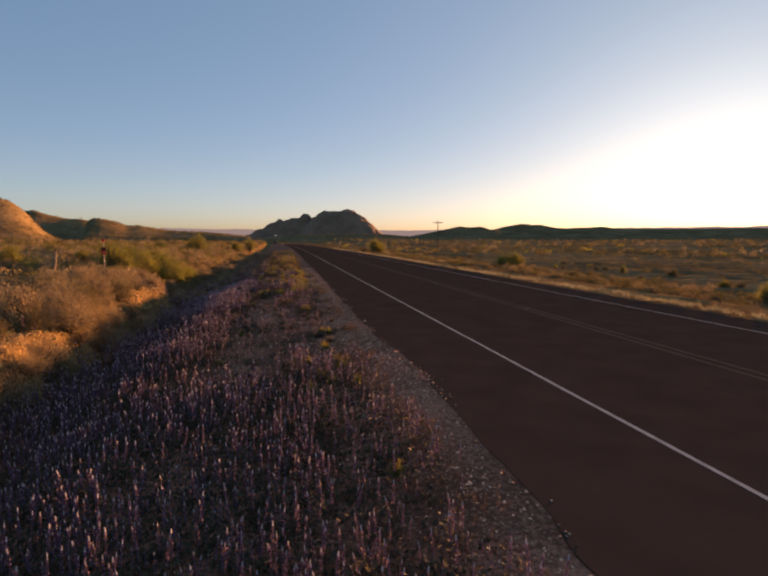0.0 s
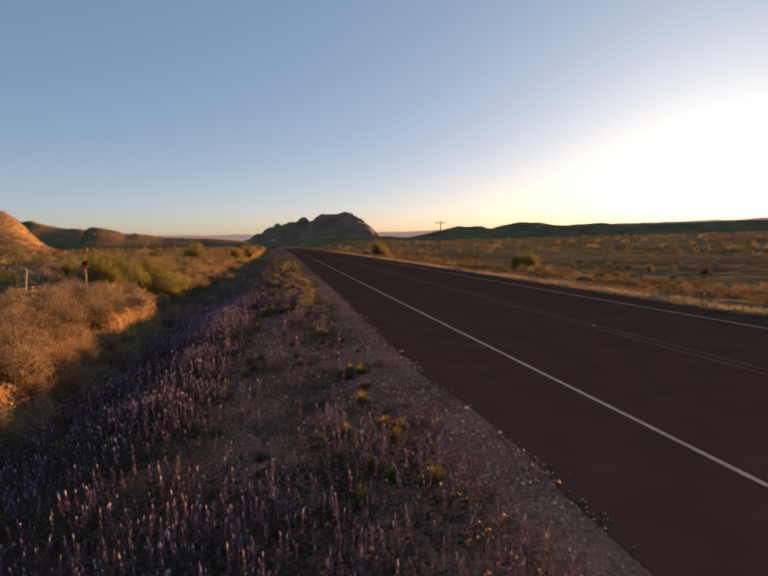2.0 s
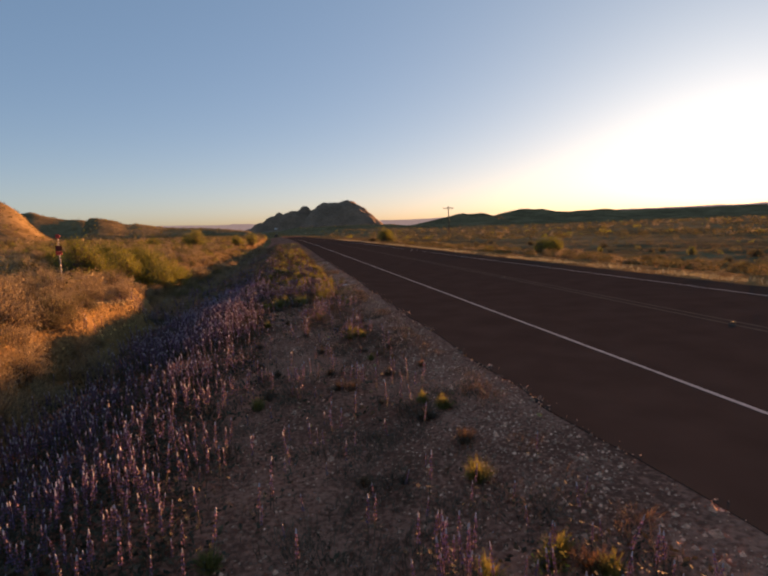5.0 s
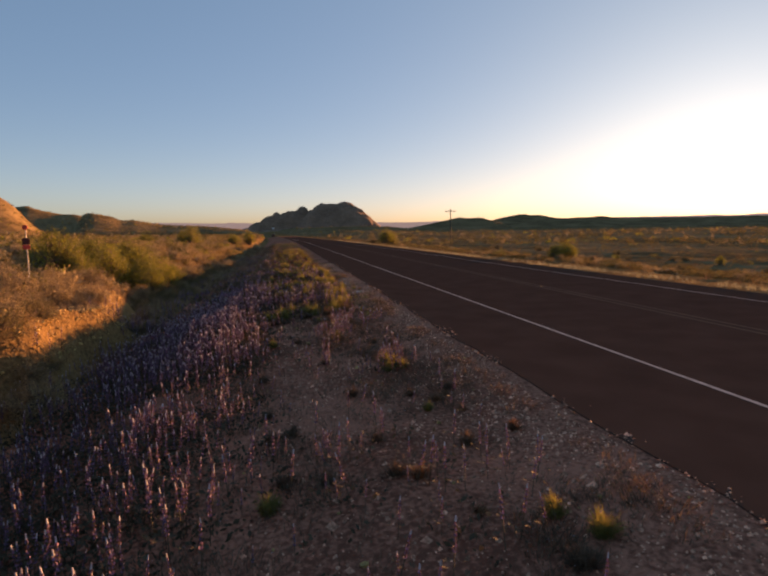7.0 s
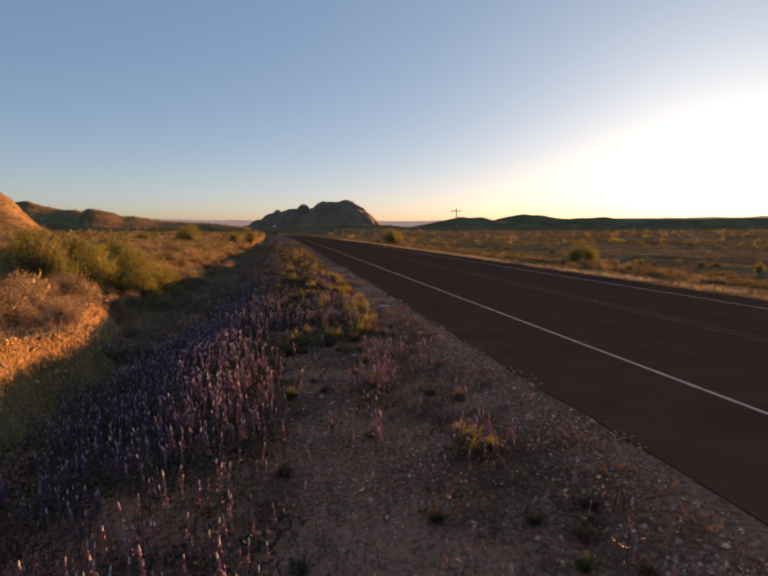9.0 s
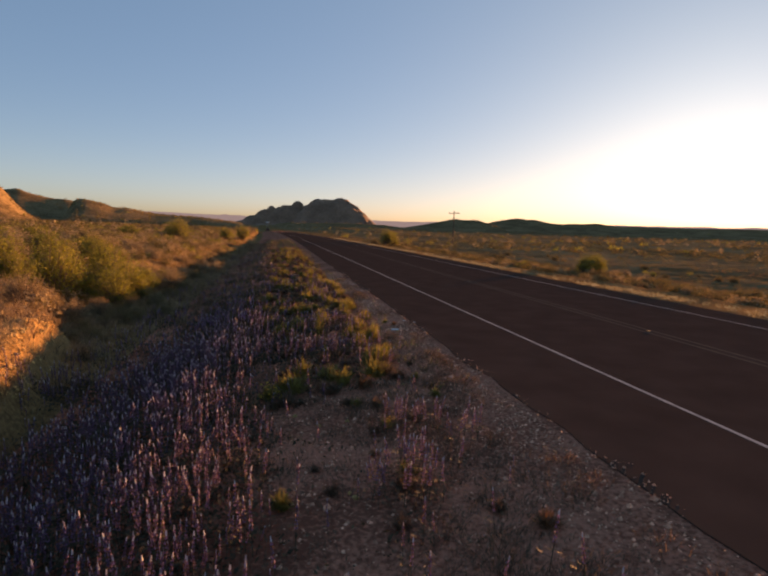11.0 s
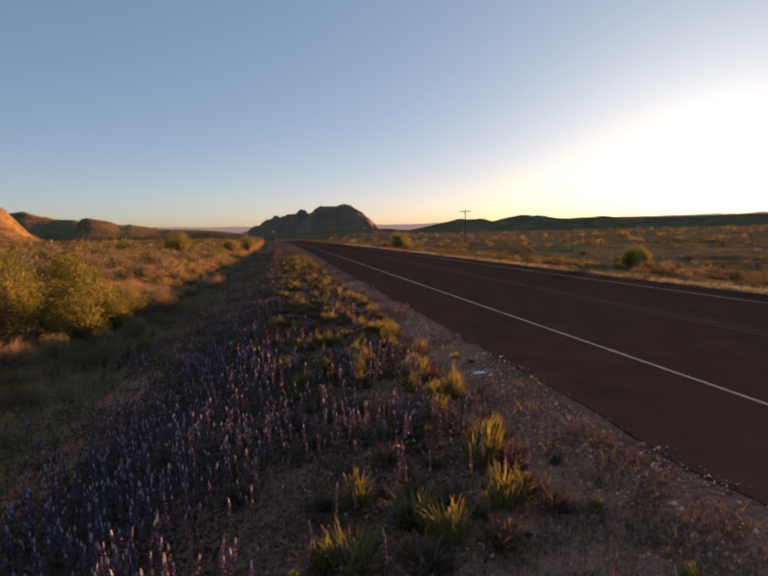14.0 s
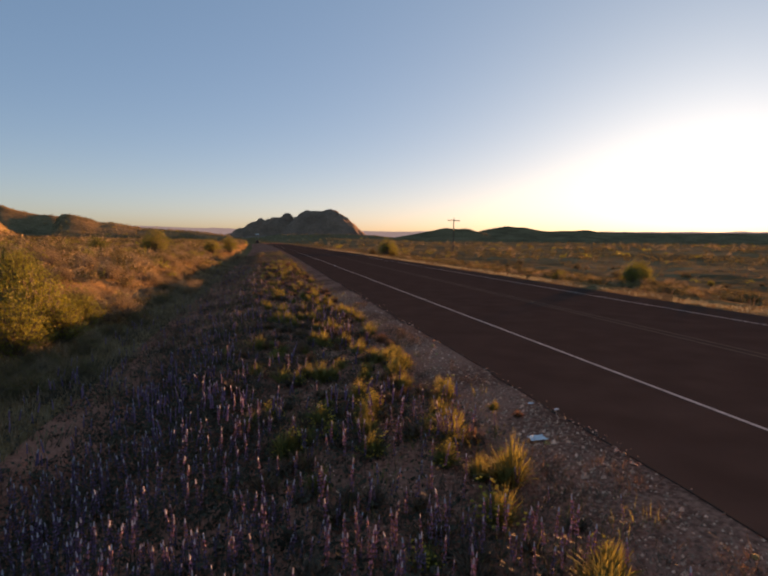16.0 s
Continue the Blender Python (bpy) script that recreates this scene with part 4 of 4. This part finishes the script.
def build_stones():
    chip_v = np.array([(0.5, 0, -0.1), (0, 0.42, -0.1), (-0.5, 0.05, -0.1), (0.03, -0.4, -0.1), (0.08, 0.05, 0.34)])
    chip_t = np.array([(0, 1, 4), (1, 2, 4), (2, 3, 4), (3, 0, 4)])
    x, y = patchy(106000, -5.3, -1.35, -2, 42, lambda a, b: np.maximum(smooth(3.8, 2.6, -a), 0.42) * (0.5 + 0.5 * smooth(-0.3, 0.3, vnoise(a, b, 0.7, 79))) * smooth(-0.36, 0.16, -a - shoulder(b) + 0.14 * vnoise(a, b, 0.5, 77)) ** 4)
    p = on_land(x, y, -0.002)
    p[:, 2] = np.where(x > -shoulder(y) - 0.08, np.maximum(p[:, 2], 0.001), p[:, 2])
    v = scatter((chip_v, chip_t, np.zeros(4, int)), p, turned(len(x)), 0.016 * np.exp(rng.normal(0, 0.62, len(x))) + 0.005)
    tagged(new("gravel", tri_mesh("gravel", *v[:2], M_GRAVEL)), "grey crushed gravel along the asphalt edge", "gravel", kind="stuff")
    meshes = [tri_mesh("rock", *stone_shape(i)[:2], M_ROCK) for i in range(5)]
    # broken rock face of the ditch bank
    n = 0
    for _ in range(420):
        b = rng.uniform(18.5, 27.5)
        a = -rng.uniform(8.9, 11.3)
        if rng.uniform() < 0.15 + 0.85 * smooth(8.8, 9.6, -a):
            sz = 0.04 + 0.10 * rng.uniform() ** 3
            ob = new("rock", meshes[n % 5])
            ob.matrix_basis = Matrix.LocRotScale((a, b, float(land(a, b)) - sz * 0.12), Euler((rng.uniform(0, 0.6), rng.uniform(0, 0.6), rng.uniform(0, 6))), (sz, sz, sz))
            tagged(ob, "broken tan rock in the ditch bank", "rock", "rocks of the ditch bank")
            n += 1
    x, y = patchy(17000, -11.4, -8.6, 8, 30, lambda a, b: smooth(8.4, 9.2, -a) * (0.12 + 0.5 * smooth(7, 9, b) * smooth(16, 13, b) + 0.88 * smooth(18, 20, b)) * smooth(28.5, 27, b))
    high = land(x, y) > -0.42
    x, y = x[high], y[high]
    v = scatter(stone_shape(31), on_land(x, y, 0.0), turned(len(x)), 0.02 + 0.06 * rng.uniform(0, 1, len(x)) ** 2.5)
    tagged(new("rubble", tri_mesh("rubble", *v[:2], M_RUBBLE)), "loose tan rubble on the ditch bank", "rubble", kind="stuff")
    for i in range(70):
        a, b = -rng.uniform(2.1, 5.4), rng.uniform(4, 34)
        sz = 0.03 + 0.05 * rng.uniform() ** 2
        ob = new("stone", meshes[i % 5])
        ob.matrix_basis = Matrix.LocRotScale((a, b, float(land(a, b)) + sz * 0.15), Euler((0, 0, rng.uniform(0, 6))), (sz, sz, sz))
        tagged(ob, "small pale stone lying on the verge", "stone", "stones on the verge")


build_lupines()
build_tufts()
build_cover()
build_brush()
build_stones()


# ---------------------------------------------------------------- small things along the road
def box(w, d, h, bevel=0.0):
    """A box standing on the origin, its edges eased."""
    bm = bmesh.new()
    bmesh.ops.create_cube(bm, size=1)
    bmesh.ops.scale(bm, vec=(w, d, h), verts=bm.verts)
    bmesh.ops.translate(bm, vec=(0, 0, h / 2), verts=bm.verts)
    if bevel:
        bmesh.ops.bevel(bm, geom=bm.edges[:], offset=bevel, segments=2, affect="EDGES")
    return bm


def solid(name, bm, material, parent, at=(0, 0, 0), turn=(0, 0, 0), label=""):
    me = bpy.data.meshes.new(name)
    bm.to_mesh(me)
    bm.free()
    me.materials.append(material)
    ob = new(name, me)
    ob.parent = parent
    ob.location, ob.rotation_euler = at, turn
    return tagged(ob, label)


def rod(r0, r1, h, sides=10):
    bm = bmesh.new()
    bmesh.ops.create_cone(bm, cap_ends=True, segments=sides, radius1=r0, radius2=r1, depth=h)
    bmesh.ops.translate(bm, vec=(0, 0, h / 2), verts=bm.verts)
    return bm


M_RED = material("red_reflector", (0.45, 0.03, 0.02), (0.62, 0.06, 0.04), 6, 40, 0.5, 0.1, 0.002, gloss=0.4)
M_MAROON = material("dark_red_plate", (0.06, 0.012, 0.012), (0.13, 0.025, 0.02), 6, 40, 0.6, 0.1, 0.002)
M_STEEL = material("galvanised_steel", (0.30, 0.28, 0.26), (0.46, 0.43, 0.40), 6, 60, 0.6, 0.2, 0.002, metal=0.3)
M_WHITE = material("weathered_white", (0.52, 0.50, 0.47), (0.78, 0.76, 0.72), 5, 50, 0.7, 0.2, 0.003)
M_STAKE = material("pale_weathered_stake", (0.22, 0.155, 0.105), (0.42, 0.31, 0.22), 5, 50, 0.9, 0.3, 0.004)
M_CERAMIC = material("grey_ceramic", (0.16, 0.14, 0.13), (0.26, 0.23, 0.21), 5, 50, 0.4, 0.1, 0.002)
M_CARPAINT = material("dark_red_car_paint", (0.030, 0.008, 0.008), (0.05, 0.012, 0.012), 2, 40, 0.35, 0.0, 0.001, gloss=0.5)
M_RUBBER = material("black_rubber", (0.012, 0.012, 0.012), (0.025, 0.024, 0.023), 6, 60, 0.9, 0.2, 0.002)
M_GLASS = material("dark_window_glass", (0.008, 0.009, 0.010), (0.015, 0.016, 0.017), 2, 20, 0.08, 0.0, 0.001, gloss=0.5)
M_PAPER = material("crumpled_white_paper", (0.52, 0.51, 0.50), (0.80, 0.79, 0.78), 12, 60, 0.8, 0.4, 0.004)
M_AMBER = material("amber_reflector", (0.20, 0.11, 0.02), (0.30, 0.17, 0.03), 12, 60, 0.4, 0.0, 0.001, gloss=0.5)


def build_marker(x, y):
    """A thin marker pole with a red disc over a dark plate, on a short pale post."""
    m = new("marker_post")
    m.location = (x, y, float(land(x, y)) - 0.05)
    solid("base_post", box(0.05, 0.045, 0.55, 0.008), M_WHITE, m, label="short pale base post")
    solid("pole", rod(0.016, 0.016, 2.06), M_STEEL, m, (0, 0.06, 0.05))
    solid("sign_plate", box(0.22, 0.012, 0.19, 0.003), M_MAROON, m, (0, 0.035, 1.54), label="dark red plate")
    solid("sign_plate", box(0.22, 0.012, 0.14, 0.003), M_RED, m, (0, 0.035, 1.39), label="red lower plate")
    solid("reflector_disc", rod(0.078, 0.078, 0.02, 20), M_RED, m, (0, 0.04, 2.07), (radians(90), 0, 0), "round red reflector")
    tagged(m, "thin steel marker pole with red reflector above the brush", "marker post")


def build_stake(x, y):
    p = new("stake")
    p.location = (x, y, float(land(x, y)) - 0.05)
    p.rotation_euler = (0, radians(5), 0)
    solid("post", box(0.07, 0.055, 1.42, 0.012), M_STAKE, p)
    solid("cap", box(0.085, 0.07, 0.05, 0.015), M_STAKE, p, (0, 0, 1.40))
    tagged(p, "slim weathered pale wooden stake leaning in the brush", "marker post")


def build_utility_pole(x, y, top):
    g = float(land(x, y))
    p = new("utility_pole")
    p.location = (x, y, g - 0.2)
    p.rotation_euler = (0, 0, radians(-12))
    h = top - g + 0.2
    solid("shaft", rod(0.14, 0.10, h, 12), M_WOOD, p)
    solid("crossarm", box(2.6, 0.11, 0.14, 0.01), M_WOOD, p, (0, 0.16, h - 0.55))
    for dx in (-1.05, -0.45, 0.45, 1.05):
        solid("insulator", rod(0.05, 0.03, 0.16, 8), M_CERAMIC, p, (dx, 0.16, h - 0.42))
    for dx in (-0.5, 0.5):
        solid("brace", box(0.03, 0.03, 0.72), M_STEEL, p, (dx, 0.14, h - 1.02), (0, math.copysign(radians(45), dx), 0))
    tagged(p, "weathered wooden utility pole with one crossarm", "utility pole")


def build_litter(x, y, size=1.0):
    bm = bmesh.new()
    bmesh.ops.create_grid(bm, x_segments=9, y_segments=7, size=0.5)
    for v in bm.verts:
        q = noise.noise_vector(v.co * 3.1 + Vector((4, 2, 1)))
        v.co = Vector((v.co.x * 0.26 + q.x * 0.03, v.co.y * 0.19 + q.y * 0.03, 0.025 + 0.045 * abs(q.z)))
    geom = bmesh.ops.extrude_face_region(bm, geom=bm.faces[:])
    bmesh.ops.translate(bm, vec=(0, 0, -0.004), verts=[g for g in geom["geom"] if isinstance(g, bmesh.types.BMVert)])
    me = bpy.data.meshes.new("paper_litter")
    bm.to_mesh(me)
    bm.free()
    me.materials.append(M_PAPER)
    ob = new("paper_litter", me)
    ob.location, ob.scale = (x, y, float(land(x, y)) + 0.004), (size, size, size)
    tagged(ob, "crumpled white paper litter on the gravel", "litter")


def build_reflector(x, y, lens, label):
    r = new("road_reflector")
    r.location = (x + float(bend(y)), y, 0.004)
    bm = box(0.09, 0.09, 0.014)
    for v in bm.verts:
        if v.co.z > 0.01:
            v.co.y *= 0.45
    solid("housing", bm, M_WOOD if lens is not M_WHITE else M_WHITE, r)
    solid("reflector_lens", box(0.07, 0.006, 0.008), lens, r, (0, -0.036, 0.003), (radians(-25), 0, 0))
    tagged(r, label, "reflector", "reflectors on the road")


def build_parked_car(x, y):
    c = new("parked_car")
    c.location = (x, y, float(land(x, y)) - 0.02)
    body = box(1.85, 4.5, 0.75, 0.12)
    solid("body", body, M_CARPAINT, c, (0, 0, 0.35))
    cabin = box(1.7, 2.9, 0.68, 0.10)
    for v in cabin.verts:
        if v.co.z > 0.3:
            v.co.x *= 0.82
            v.co.y *= 0.80
    solid("cabin", cabin, M_CARPAINT, c, (0, -0.35, 1.06))
    solid("rear_window", box(1.25, 0.02, 0.42), M_GLASS, c, (0, -1.68, 1.18), (radians(-24), 0, 0))
    for sx in (-1, 1):
        solid("tail_light", box(0.2, 0.05, 0.25, 0.02), M_RED, c, (sx * 0.75, -2.26, 0.75))
        for sy in (-1.4, 1.4):
            w = solid("wheel", rod(0.36, 0.36, 0.22, 18), M_RUBBER, c, (sx * 0.85 + 0.11, sy, 0.36), (0, radians(-90), 0))
            solid("rim", rod(0.2, 0.2, 0.03, 12), M_STEEL, w, (0, 0, 0.20 if sx < 0 else -0.01))
    tagged(c, "dark red car parked on the verge far off", "car")


def build_far_sign(x, y, z):
    g = float(land(x, y))
    p = new("road_sign")
    p.location = (x, y, g - 0.2)
    for dx in (-0.8, 0.8):
        solid("post", box(0.10, 0.10, z - g + 0.3, 0.01), M_STEEL, p, (dx, 0.1, 0))
    solid("panel", box(2.2, 0.06, 0.85, 0.02), M_WHITE, p, (0, 0, z - g - 0.5), label="blank white panel")
    tagged(p, "wide white road sign on two posts", "road sign")


build_marker(-12.8, 27.0)
build_stake(-13.5, 23.0)
build_utility_pole(34.5, 131.0, 7.2)
build_litter(-2.58, 25.85, 0.7)
build_litter(-2.1, 26.9, 0.3)
build_litter(-1.92, 26.6, 0.25)
for ry in (14.5, 25.2, 37.4, 49.6):
    build_reflector(3.54, ry, M_AMBER, "small raised reflector on the centre line")
build_reflector(-0.02, 63.0, M_WHITE, "white raised marker on the edge line")
build_parked_car(-10.6, 330)
build_far_sign(-12.2, 420, 6.3)
